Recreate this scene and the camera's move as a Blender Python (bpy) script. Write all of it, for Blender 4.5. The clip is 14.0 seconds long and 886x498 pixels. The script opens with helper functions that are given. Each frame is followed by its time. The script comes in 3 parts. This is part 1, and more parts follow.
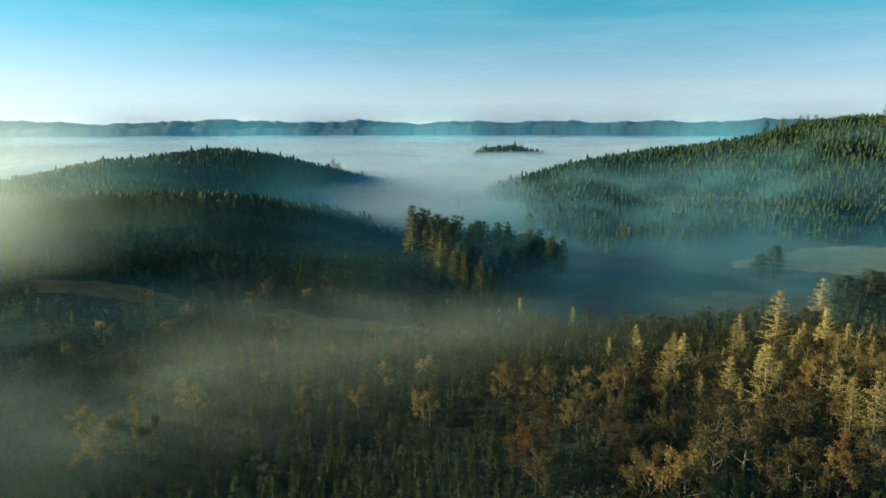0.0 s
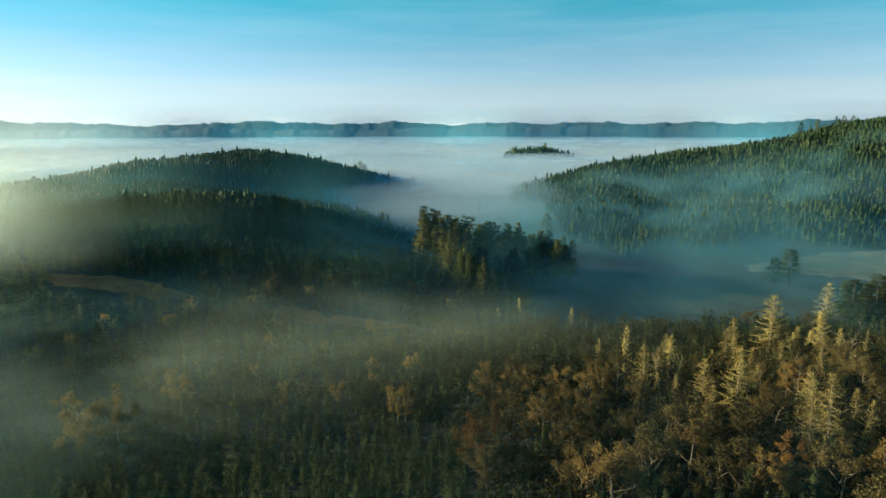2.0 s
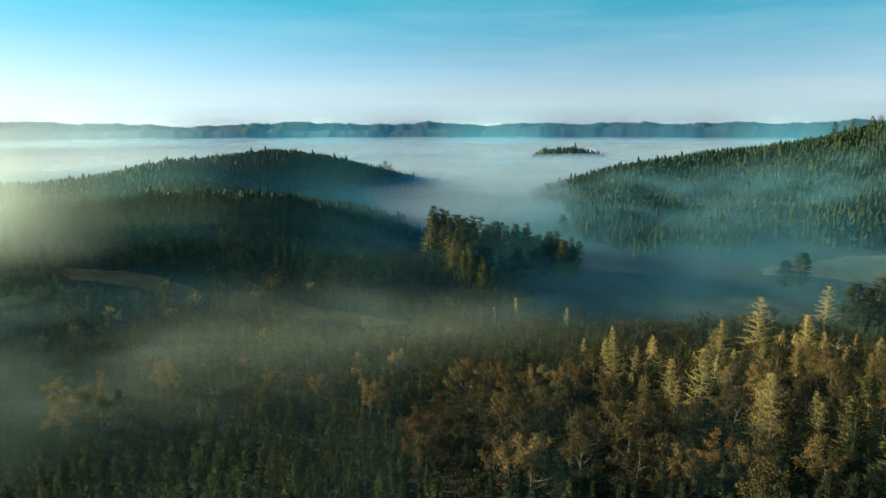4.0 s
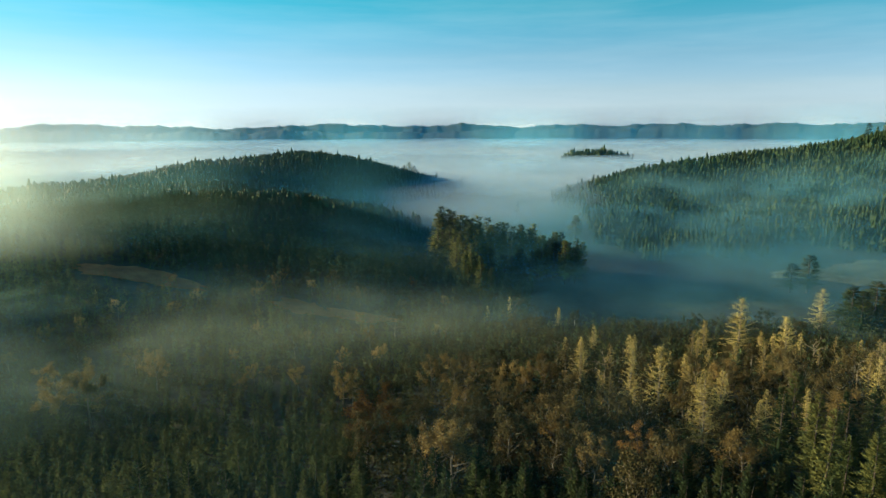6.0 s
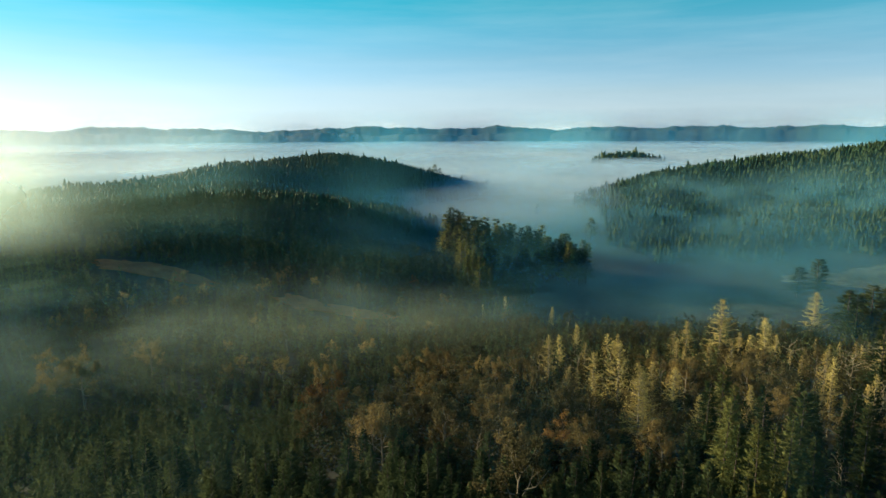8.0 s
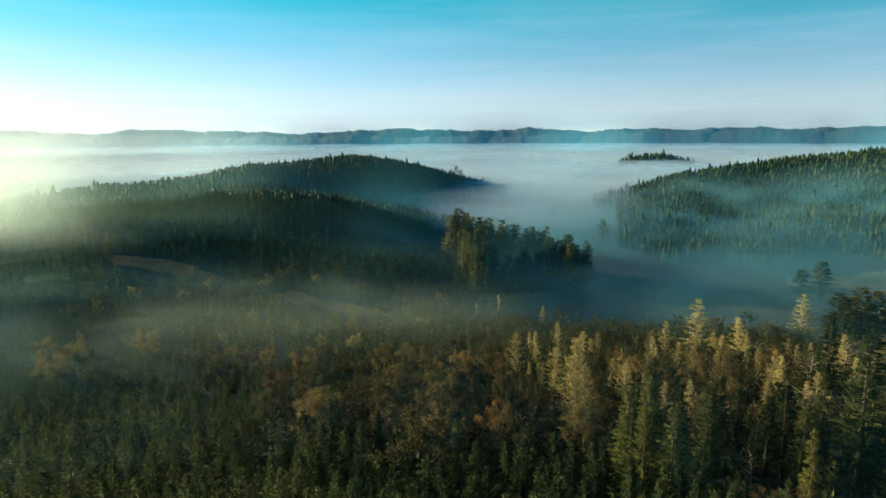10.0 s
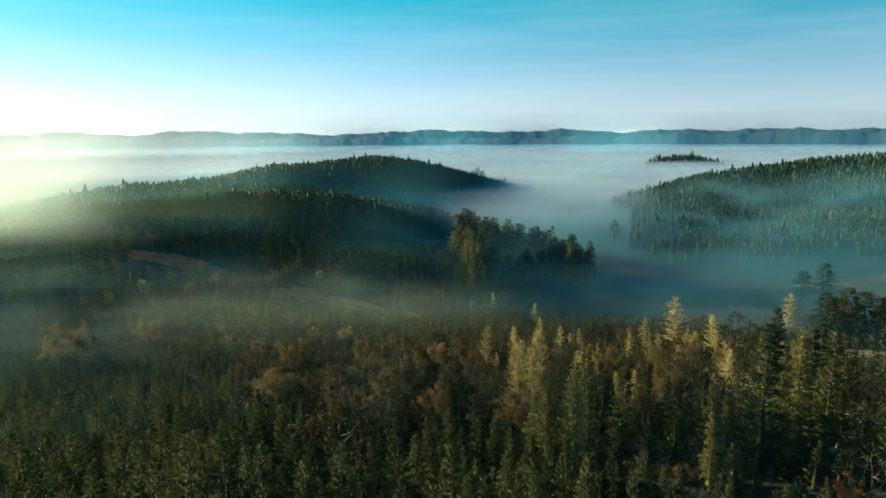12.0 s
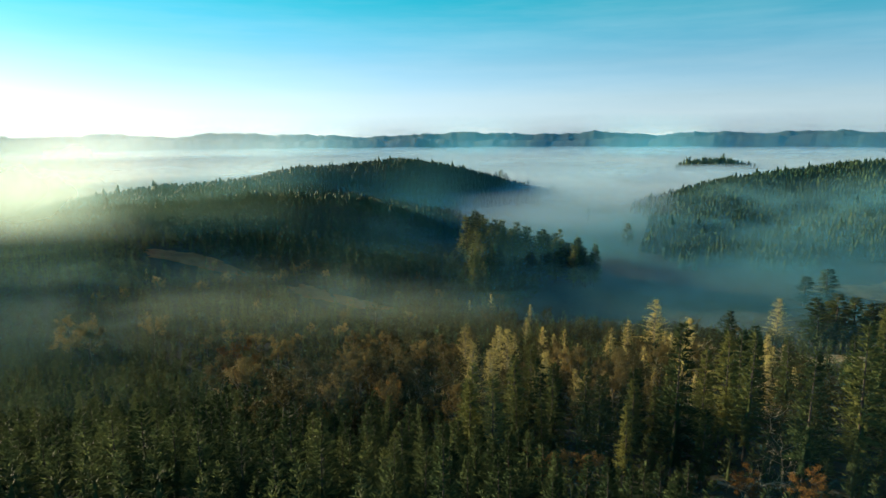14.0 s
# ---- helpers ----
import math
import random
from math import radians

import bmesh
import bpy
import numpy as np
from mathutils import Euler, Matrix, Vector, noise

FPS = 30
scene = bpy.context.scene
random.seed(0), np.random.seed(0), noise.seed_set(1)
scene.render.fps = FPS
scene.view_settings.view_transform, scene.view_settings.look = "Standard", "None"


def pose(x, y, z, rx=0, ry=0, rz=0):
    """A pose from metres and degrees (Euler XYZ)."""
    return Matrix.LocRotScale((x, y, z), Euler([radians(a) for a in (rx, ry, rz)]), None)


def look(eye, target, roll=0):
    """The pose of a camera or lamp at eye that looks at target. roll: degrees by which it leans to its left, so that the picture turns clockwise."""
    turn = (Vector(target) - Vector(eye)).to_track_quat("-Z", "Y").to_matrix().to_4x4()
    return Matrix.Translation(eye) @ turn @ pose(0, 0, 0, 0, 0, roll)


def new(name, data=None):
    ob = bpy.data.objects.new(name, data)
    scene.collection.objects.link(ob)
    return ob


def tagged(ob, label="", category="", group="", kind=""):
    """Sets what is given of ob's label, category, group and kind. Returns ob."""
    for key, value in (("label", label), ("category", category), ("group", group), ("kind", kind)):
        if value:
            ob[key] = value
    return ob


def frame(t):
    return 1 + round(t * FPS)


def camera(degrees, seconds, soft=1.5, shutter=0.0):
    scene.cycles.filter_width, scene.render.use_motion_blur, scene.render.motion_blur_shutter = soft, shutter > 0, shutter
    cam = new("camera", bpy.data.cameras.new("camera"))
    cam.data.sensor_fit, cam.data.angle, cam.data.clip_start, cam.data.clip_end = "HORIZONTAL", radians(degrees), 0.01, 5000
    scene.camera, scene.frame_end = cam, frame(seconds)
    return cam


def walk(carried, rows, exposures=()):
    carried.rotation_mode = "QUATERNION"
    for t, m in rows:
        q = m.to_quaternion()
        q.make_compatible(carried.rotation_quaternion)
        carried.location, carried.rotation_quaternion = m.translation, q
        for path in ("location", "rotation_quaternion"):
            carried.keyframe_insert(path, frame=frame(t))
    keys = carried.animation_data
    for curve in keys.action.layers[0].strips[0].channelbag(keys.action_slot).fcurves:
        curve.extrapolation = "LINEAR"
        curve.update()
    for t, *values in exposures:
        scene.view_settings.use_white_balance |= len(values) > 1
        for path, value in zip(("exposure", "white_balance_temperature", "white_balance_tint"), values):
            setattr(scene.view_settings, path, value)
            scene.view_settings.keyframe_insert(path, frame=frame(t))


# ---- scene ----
cam = camera(69.8, 14.0)
METRES, EYE, TILT, LEAN, TURN = 150.0, 100.0, -10.8, 0.0, 0.0
ROWS = [
    (0.0, 0.0, 0.0, 0.0, 0.0, 0.0, 0.0),
    (0.5, 0.0292, -0.0051, -0.0013, 0.81, 0.02, -0.15),
    (1.0, 0.0591, -0.0103, -0.0028, 1.58, 0.03, -0.3),
    (1.5, 0.0899, -0.0157, -0.004, 2.4, 0.06, -0.44),
    (2.0, 0.1213, -0.0213, -0.0048, 3.25, 0.11, -0.6),
    (2.5, 0.1536, -0.0271, -0.0051, 4.03, 0.12, -0.73),
    (3.0, 0.1865, -0.0327, -0.0054, 4.81, 0.11, -0.87),
    (5.5, 0.3608, -0.0639, -0.0101, 8.96, 0.13, -1.59),
    (6.0, 0.3972, -0.0695, -0.0115, 9.68, 0.16, -1.7),
    (6.5, 0.4336, -0.075, -0.0132, 10.46, 0.19, -1.83),
    (7.0, 0.4702, -0.0806, -0.0149, 11.32, 0.22, -1.98),
    (7.5, 0.5072, -0.086, -0.0163, 12.22, 0.24, -2.11),
    (8.0, 0.5443, -0.0913, -0.0174, 13.03, 0.26, -2.28),
    (10.5, 0.7295, -0.1166, -0.0221, 16.76, 0.28, -2.88),
    (11.0, 0.7666, -0.1217, -0.0236, 17.47, 0.25, -3.0),
    (11.5, 0.8039, -0.1271, -0.0252, 18.2, 0.25, -3.15),
    (12.0, 0.8414, -0.1321, -0.0274, 19.06, 0.25, -3.29),
    (12.5, 0.8789, -0.1363, -0.0295, 19.9, 0.26, -3.45),
    (13.0, 0.9162, -0.1407, -0.0302, 20.66, 0.25, -3.6),
    (13.5, 0.9522, -0.1464, -0.0268, 21.41, 0.24, -3.75),
    (14.0, 0.9867, -0.1525, -0.0202, 22.15, 0.22, -3.9),
]
walk(cam, [(t, pose(0, 0, EYE, TILT, LEAN, TURN) @ pose(METRES * x, METRES * y, METRES * z, 90 + pitch, roll, yaw)) for t, x, y, z, yaw, pitch, roll in ROWS])

# ---------------------------------------------------------------- light
SUN_AZ, SUN_EL = radians(-79), radians(11.5)      # azimuth from +y towards +x
SUN_DIR = Vector((math.sin(SUN_AZ) * math.cos(SUN_EL), math.cos(SUN_AZ) * math.cos(SUN_EL), math.sin(SUN_EL)))
sun = new("sun", bpy.data.lights.new("sun", "SUN"))
sun.data.energy, sun.data.angle, sun.data.color = 5.0, radians(2.0), (1.0, 0.83, 0.54)
sun.matrix_world = look(SUN_DIR * 900, (0, 0, 0))

world = bpy.data.worlds.new("sky")
scene.world = world
world.use_nodes = True


def nd(tree, kind, **values):
    """A node with its inputs set, or linked where a socket is given."""
    node = tree.nodes.new(kind)
    for key, value in values.items():
        if key in node.inputs:
            sock = node.inputs[key]
            if isinstance(value, bpy.types.NodeSocket):
                tree.links.new(value, sock)
            else:
                sock.default_value = value
        else:
            setattr_node(node, key, value)
    return node


def setattr_node(node, key, value):
    if key == "operation":
        node.operation = value
    elif key == "blend_type":
        node.blend_type = value
    elif key == "data_type":
        node.data_type = value
    elif key == "clamp":
        node.use_clamp = value
    elif key == "space":
        node.vector_type = value
    elif key == "dims":
        node.noise_dimensions = value


def ramp(tree, fac, stops):
    node = tree.nodes.new("ShaderNodeValToRGB")
    while len(node.color_ramp.elements) < len(stops):
        node.color_ramp.elements.new(0.5)
    for el, (at, col) in zip(node.color_ramp.elements, stops):
        el.position, el.color = at, (*col, 1) if len(col) == 3 else col
    tree.links.new(fac, node.inputs[0])
    return node.outputs[0]


def math_n(tree, op, a, b=0.0, clamp=False):
    node = tree.nodes.new("ShaderNodeMath")
    node.operation, node.use_clamp = op, clamp
    for sock, value in zip(node.inputs, (a, b)):
        if isinstance(value, bpy.types.NodeSocket):
            tree.links.new(value, sock)
        else:
            sock.default_value = value
    return node.outputs[0]


def mix_col(tree, fac, a, b, blend="MIX"):
    node = tree.nodes.new("ShaderNodeMixRGB")
    node.blend_type = blend
    for sock, value in zip(node.inputs, (fac, a, b)):
        if isinstance(value, bpy.types.NodeSocket):
            tree.links.new(value, sock)
        else:
            sock.default_value = (*value, 1) if isinstance(value, tuple) else value
    return node.outputs[0]


def build_sky():
    t = world.node_tree
    t.nodes.clear()
    sky = t.nodes.new("ShaderNodeTexSky")
    sky.sky_type, sky.sun_disc = "NISHITA", False
    sky.sun_elevation, sky.sun_rotation = SUN_EL, SUN_AZ
    sky.air_density, sky.dust_density, sky.ozone_density = 1.2, 0.2, 1.5
    co = t.nodes.new("ShaderNodeTexCoord")
    sep = nd(t, "ShaderNodeSeparateXYZ", Vector=co.outputs["Generated"])
    # the clear air above the morning haze is a deep cyan
    tint = ramp(t, sep.outputs["Z"], SKY_TINT)
    col = mix_col(t, 1.0, sky.outputs[0], tint, "MULTIPLY")
    # thin high cloud
    wide = nd(t, "ShaderNodeMapping", Vector=co.outputs["Generated"], Scale=(2.2, 2.2, 22.0))
    cirrus = nd(t, "ShaderNodeTexNoise", Vector=wide.outputs[0], Scale=1.6, Detail=5.0, Roughness=0.6)
    veil = ramp(t, cirrus.outputs[0], ((0.42, (0, 0, 0)), (0.8, (0.10, 0.10, 0.10))))
    col = mix_col(t, veil, col, (7.0, 7.8, 8.0))
    bg = nd(t, "ShaderNodeBackground", Color=col, Strength=SKY_POWER)
    out = t.nodes.new("ShaderNodeOutputWorld")
    t.links.new(bg.outputs[0], out.inputs[0])


SKY_POWER = 0.067
SKY_TINT = ((0.0, (0.67, 1.12, 3.0)), (0.018, (0.70, 1.09, 2.65)), (0.06, (0.71, 0.99, 1.85)), (0.11, (0.53, 0.905, 1.43)), (0.2, (0.08, 0.90, 1.10)), (0.4, (0.08, 0.73, 1.0)), (1.0, (0.08, 0.72, 1.0)))
build_sky()
scene.view_settings.exposure = 1.15
scene.cycles.transparent_max_bounces = 64

# ---------------------------------------------------------------- materials


def material(name):
    m = bpy.data.materials.new(name)
    m.use_nodes = True
    m.node_tree.nodes.clear()
    return m, m.node_tree


def finish(t, shader):
    out = t.nodes.new("ShaderNodeOutputMaterial")
    t.links.new(shader, out.inputs[0])


def foliage(name, dark, light, dry, through_leaf=0.3, patch=0.05, rough=0.6, bend=0.42, sharp=0.75):
    """Leaves and needles: two greens mixed leaf by leaf, tree by tree, with drier patches."""
    m, t = material(name)
    geo = t.nodes.new("ShaderNodeNewGeometry")
    info = t.nodes.new("ShaderNodeObjectInfo")
    big = nd(t, "ShaderNodeTexNoise", Vector=geo.outputs["Position"], Scale=patch, Detail=3.0)
    fine = nd(t, "ShaderNodeTexNoise", Vector=geo.outputs["Position"], Scale=1.3, Detail=2.0)
    # the power keeps few leaves bright: sun-caught tips put into leaf colour
    fac = math_n(t, "ADD", math_n(t, "MULTIPLY", math_n(t, "POWER", geo.outputs["Random Per Island"], 1.6), sharp), math_n(t, "MULTIPLY", fine.outputs[0], 1.1 - sharp))
    col = mix_col(t, fac, dark, light)
    age = math_n(t, "ADD", math_n(t, "MULTIPLY", info.outputs["Random"], 0.5), math_n(t, "MULTIPLY", big.outputs[0], 0.9))
    col = mix_col(t, ramp(t, age, ((0.55, (0, 0, 0)), (1.0, (1, 1, 1)))), col, dry)
    shade = math_n(t, "ADD", math_n(t, "MULTIPLY", info.outputs["Random"], 0.7), 0.62)
    tone = nd(t, "ShaderNodeCombineXYZ", X=shade, Y=shade, Z=shade)
    col = mix_col(t, 1.0, col, tone.outputs[0], "MULTIPLY")
    p = nd(t, "ShaderNodeBsdfPrincipled", Roughness=rough)
    t.links.new(col, p.inputs["Base Color"])
    p.inputs["Specular IOR Level"].default_value = 0.03
    tr = nd(t, "ShaderNodeBsdfTranslucent", Color=col)
    # small leaves scatter light as a mass: a crown is shaded by its rounded form as well as leaf by leaf
    att = t.nodes.new("ShaderNodeAttribute")
    att.attribute_name = "outward"
    turn = t.nodes.new("ShaderNodeVectorTransform")
    turn.vector_type, turn.convert_from, turn.convert_to = "NORMAL", "OBJECT", "WORLD"
    t.links.new(att.outputs["Vector"], turn.inputs[0])
    a = nd(t, "ShaderNodeVectorMath", operation="SCALE", Vector=geo.outputs["Normal"], Scale=1 - bend)
    b = nd(t, "ShaderNodeVectorMath", operation="SCALE", Vector=turn.outputs[0], Scale=bend)
    c = nd(t, "ShaderNodeVectorMath", operation="ADD")
    t.links.new(a.outputs[0], c.inputs[0])
    t.links.new(b.outputs[0], c.inputs[1])
    n = nd(t, "ShaderNodeVectorMath", operation="NORMALIZE")
    t.links.new(c.outputs[0], n.inputs[0])
    t.links.new(n.outputs[0], p.inputs["Normal"])
    mx = t.nodes.new("ShaderNodeMixShader")
    mx.inputs[0].default_value = through_leaf
    t.links.new(p.outputs[0], mx.inputs[1])
    t.links.new(tr.outputs[0], mx.inputs[2])
    finish(t, mx.outputs[0])
    return m


def bark(name, a, b):
    m, t = material(name)
    geo = t.nodes.new("ShaderNodeNewGeometry")
    st = nd(t, "ShaderNodeMapping", Vector=geo.outputs["Position"], Scale=(3.0, 3.0, 0.5))
    n1 = nd(t, "ShaderNodeTexNoise", Vector=st.outputs[0], Scale=2.0, Detail=4.0)
    n2 = nd(t, "ShaderNodeTexNoise", Vector=geo.outputs["Position"], Scale=0.3)
    col = mix_col(t, math_n(t, "MULTIPLY", n1.outputs[0], n2.outputs[0]), a, b)
    bump = nd(t, "ShaderNodeBump", Strength=0.5, Distance=0.05, Height=n1.outputs[0])
    p = nd(t, "ShaderNodeBsdfPrincipled", Roughness=0.9, Normal=bump.outputs[0])
    t.links.new(col, p.inputs["Base Color"])
    finish(t, p.outputs[0])
    return m


def ground_mat():
    m, t = material("forest_floor")
    geo = t.nodes.new("ShaderNodeNewGeometry")
    big = nd(t, "ShaderNodeTexNoise", Vector=geo.outputs["Position"], Scale=0.02, Detail=5.0)
    mid = nd(t, "ShaderNodeTexNoise", Vector=geo.outputs["Position"], Scale=0.25, Detail=5.0)
    col = ramp(t, mid.outputs[0], ((0.3, (0.010, 0.015, 0.010)), (0.55, (0.022, 0.028, 0.016)), (0.8, (0.042, 0.040, 0.022))))
    grass = ramp(t, mid.outputs[0], ((0.3, (0.025, 0.035, 0.016)), (0.7, (0.055, 0.060, 0.028))))
    col = mix_col(t, ramp(t, big.outputs[0], ((0.55, (0, 0, 0)), (0.66, (1, 1, 1)))), col, grass)
    bump = nd(t, "ShaderNodeBump", Strength=0.8, Distance=0.6, Height=mid.outputs[0])
    p = nd(t, "ShaderNodeBsdfPrincipled", Roughness=0.95, Normal=bump.outputs[0])
    t.links.new(col, p.inputs["Base Color"])
    finish(t, p.outputs[0])
    return m


def meadow_mat(name, a, b, c):
    m, t = material(name)
    geo = t.nodes.new("ShaderNodeNewGeometry")
    n1 = nd(t, "ShaderNodeTexNoise", Vector=geo.outputs["Position"], Scale=0.12, Detail=6.0, Roughness=0.65)
    n2 = nd(t, "ShaderNodeTexNoise", Vector=geo.outputs["Position"], Scale=1.5, Detail=4.0)
    col = ramp(t, n1.outputs[0], ((0.35, a), (0.5, b), (0.68, c)))
    col = mix_col(t, 0.35, col, ramp(t, n2.outputs[0], ((0.3, (0.2, 0.2, 0.2)), (0.7, (1, 1, 1)))), "MULTIPLY")
    bump = nd(t, "ShaderNodeBump", Strength=1.0, Distance=0.5, Height=n2.outputs[0])
    p = nd(t, "ShaderNodeBsdfPrincipled", Roughness=0.95, Normal=bump.outputs[0])
    t.links.new(col, p.inputs["Base Color"])
    finish(t, p.outputs[0])
    return m


def ridge_mat(name, a, b):
    m, t = material(name)
    geo = t.nodes.new("ShaderNodeNewGeometry")
    n1 = nd(t, "ShaderNodeTexNoise", Vector=geo.outputs["Position"], Scale=0.006, Detail=6.0, Roughness=0.6)
    n2 = nd(t, "ShaderNodeTexNoise", Vector=geo.outputs["Position"], Scale=0.05, Detail=3.0)
    col = ramp(t, n1.outputs[0], ((0.35, a), (0.7, b)))
    bump = nd(t, "ShaderNodeBump", Strength=0.7, Distance=5.0, Height=n2.outputs[0])
    p = nd(t, "ShaderNodeBsdfPrincipled", Roughness=1.0, Normal=bump.outputs[0])
    t.links.new(col, p.inputs["Base Color"])
    finish(t, p.outputs[0])
    return m


def mist_mat(name, density, size, low, high, flat=3.0, colour=(0.62, 0.86, 0.95), lean=0.0, both=0.5):
    """Drifting mist: droplets scatter light both ways, and the rest passes. density: share scattered where it is thickest."""
    m, t = material(name)
    geo = t.nodes.new("ShaderNodeNewGeometry")
    st = nd(t, "ShaderNodeMapping", Vector=geo.outputs["Position"], Scale=(1 / size, 1 / size, flat / size))
    n1 = nd(t, "ShaderNodeTexNoise", Vector=st.outputs[0], Scale=1.0, Detail=5.0, Roughness=0.55, Distortion=0.4)
    fac = ramp(t, n1.outputs[0], ((low, (0, 0, 0)), (high, (1, 1, 1))))
    fac = math_n(t, "MULTIPLY", fac, density)
    att = t.nodes.new("ShaderNodeAttribute")
    att.attribute_name = "thick"
    fac = math_n(t, "MULTIPLY", fac, att.outputs["Fac"], True)
    di = nd(t, "ShaderNodeBsdfDiffuse", Color=(*colour, 1))
    if lean:  # droplets have no facing: they take low sunlight better than a flat sheet
        n = (Vector((0, 0, 1)) + lean * SUN_DIR).normalized()
        way = nd(t, "ShaderNodeCombineXYZ", X=n.x, Y=n.y, Z=n.z)
        t.links.new(way.outputs[0], di.inputs["Normal"])
    tl = nd(t, "ShaderNodeBsdfTranslucent", Color=(*colour, 1))
    half = t.nodes.new("ShaderNodeMixShader")
    half.inputs[0].default_value = both
    t.links.new(di.outputs[0], half.inputs[1])
    t.links.new(tl.outputs[0], half.inputs[2])
    clear = t.nodes.new("ShaderNodeBsdfTransparent")
    mx = t.nodes.new("ShaderNodeMixShader")
    t.links.new(fac, mx.inputs[0])
    t.links.new(clear.outputs[0], mx.inputs[1])
    t.links.new(half.outputs[0], mx.inputs[2])
    finish(t, mx.outputs[0])
    return m


M_YOUNG = foliage("young_fir_needles", (0.022, 0.046, 0.022), (0.060, 0.096, 0.042), (0.078, 0.096, 0.036), 0.25, bend=0.72, sharp=0.3)
M_FIR = foliage("old_fir_needles", (0.018, 0.037, 0.015), (0.060, 0.088, 0.029), (0.130, 0.130, 0.036), 0.3, bend=0.5, sharp=0.45)
M_FAR = foliage("far_fir_needles", (0.024, 0.056, 0.027), (0.064, 0.112, 0.048), (0.085, 0.104, 0.038), 0.25, patch=0.012, bend=0.6, sharp=0.4)
M_OAK = foliage("brown_oak_leaves", (0.030, 0.031, 0.014), (0.215, 0.180, 0.070), (0.170, 0.120, 0.040), 0.25)
M_RUST = foliage("rust_red_leaves", (0.060, 0.036, 0.014), (0.26, 0.135, 0.036), (0.24, 0.135, 0.036), 0.25)
M_GOLD = foliage("pale_gold_needles", (0.13, 0.108, 0.034), (0.86, 0.66, 0.19), (0.58, 0.47, 0.14), 0.35, bend=0.3)
M_STRAW = foliage("straw_leaves", (0.060, 0.054, 0.022), (0.34, 0.275, 0.10), (0.28, 0.19, 0.065), 0.35)
M_OLIVE = foliage("olive_leaves", (0.026, 0.036, 0.017), (0.060, 0.066, 0.028), (0.105, 0.085, 0.030), 0.4)
M_BARK = bark("fir_bark", (0.035, 0.026, 0.020), (0.14, 0.11, 0.085))
M_PALEBARK = bark("lichened_bark", (0.13, 0.11, 0.075), (0.36, 0.32, 0.21))
M_GROUND = ground_mat()
M_DRY = meadow_mat("dry_grass", (0.28, 0.066, 0.014), (0.44, 0.110, 0.024), (0.54, 0.170, 0.045))
M_FIELD = meadow_mat("pale_field", (0.14, 0.13, 0.06), (0.26, 0.21, 0.10), (0.36, 0.28, 0.14))
M_RIDGE = ridge_mat("wooded_ridge", (0.012, 0.040, 0.036), (0.030, 0.070, 0.060))

# ---------------------------------------------------------------- terrain
NEAR_HILLS = (  # centre, spreads, turn, height
    (110, -10, 130, 70, 0, 61.8), (160, 60, 80, 60, 0, 2.8), (150, 160, 90, 60, 0, 16.2), (200, 285, 60, 40, 0, 2.1),
    # the hill at (-370, 185) is unseen, added to cast shade on the valley
    (-20, 150, 60, 50, 0, 2.5), (-370, 185, 85, 70, 0, 68.0), (-180, 280, 80, 60, -25, 11.5), (-110, 335, 60, 40, 0, -2.8),
    (-280, 360, 110, 90, 0, 29.6), (-230, 490, 90, 55, -15, 20.1), (-150, 505, 45, 32, -20, 14.3), (-80, 160, 90, 70, 0, 5.5),
    (300, 160, 90, 90, 0, 28.6), (30, 112, 35, 22, 0, 6.3), (-60, 345, 50, 35, 0, 10.3), (-160, 425, 70, 50, 0, 2.4), (-70, 440, 50, 40, 0, 1.4),
)
LEFT_HILLS = (
    (-350, 720, 90, 90, 0, 38.4), (-300, 960, 110, 90, -15, 49.6), (-460, 860, 110, 120, 0, 28.3), (-440, 530, 110, 90, 0, 32.3),
    (-170, 1010, 60, 40, -10, 6.7), (-165, 590, 70, 55, -15, 15.3), (-250, 680, 80, 70, 0, 4.2), (160, 1605, 80, 45, 0, 44.0),
)
RIGHT_HILLS = (
    (350, 590, 90, 60, 0, 14.1), (250, 780, 70, 60, 20, -7.9), (130, 670, 40, 40, 0, 4.9), (380, 860, 130, 110, 0, 14.5),
    (560, 950, 160, 150, 0, 84.2), (600, 760, 140, 120, 0, 51.1), (165, 910, 60, 60, 30, 18.7), (300, 950, 90, 60, 15, 27.7),
    (430, 1000, 90, 80, 0, -11.0), (190, 800, 70, 60, 0, 20.6), (195, 690, 60, 50, 0, 3.5), (285, 670, 70, 50, 0, 3.0),
    (250, 740, 80, 60, 0, 8.7), (340, 800, 90, 70, 0, 9.6), (430, 830, 90, 70, 0, -15.3),
)


def ground_z(x, y):
    x, y = np.asarray(x, float), np.asarray(y, float)
    z = np.zeros(np.broadcast(x, y).shape)
    for cx, cy, sx, sy, turn, high in NEAR_HILLS + LEFT_HILLS + RIGHT_HILLS:
        a = radians(turn)
        u = (x - cx) * np.cos(a) + (y - cy) * np.sin(a)
        v = -(x - cx) * np.sin(a) + (y - cy) * np.cos(a)
        z = z + high * np.exp(-0.5 * ((u / sx) ** 2 + (v / sy) ** 2))
    z = z + 0.9 * np.sin(x / 17 + 1.3 * np.sin(y / 31)) * np.sin(y / 23 + 0.7) + 0.5 * np.sin(x / 7.3 + y / 11)
    return z


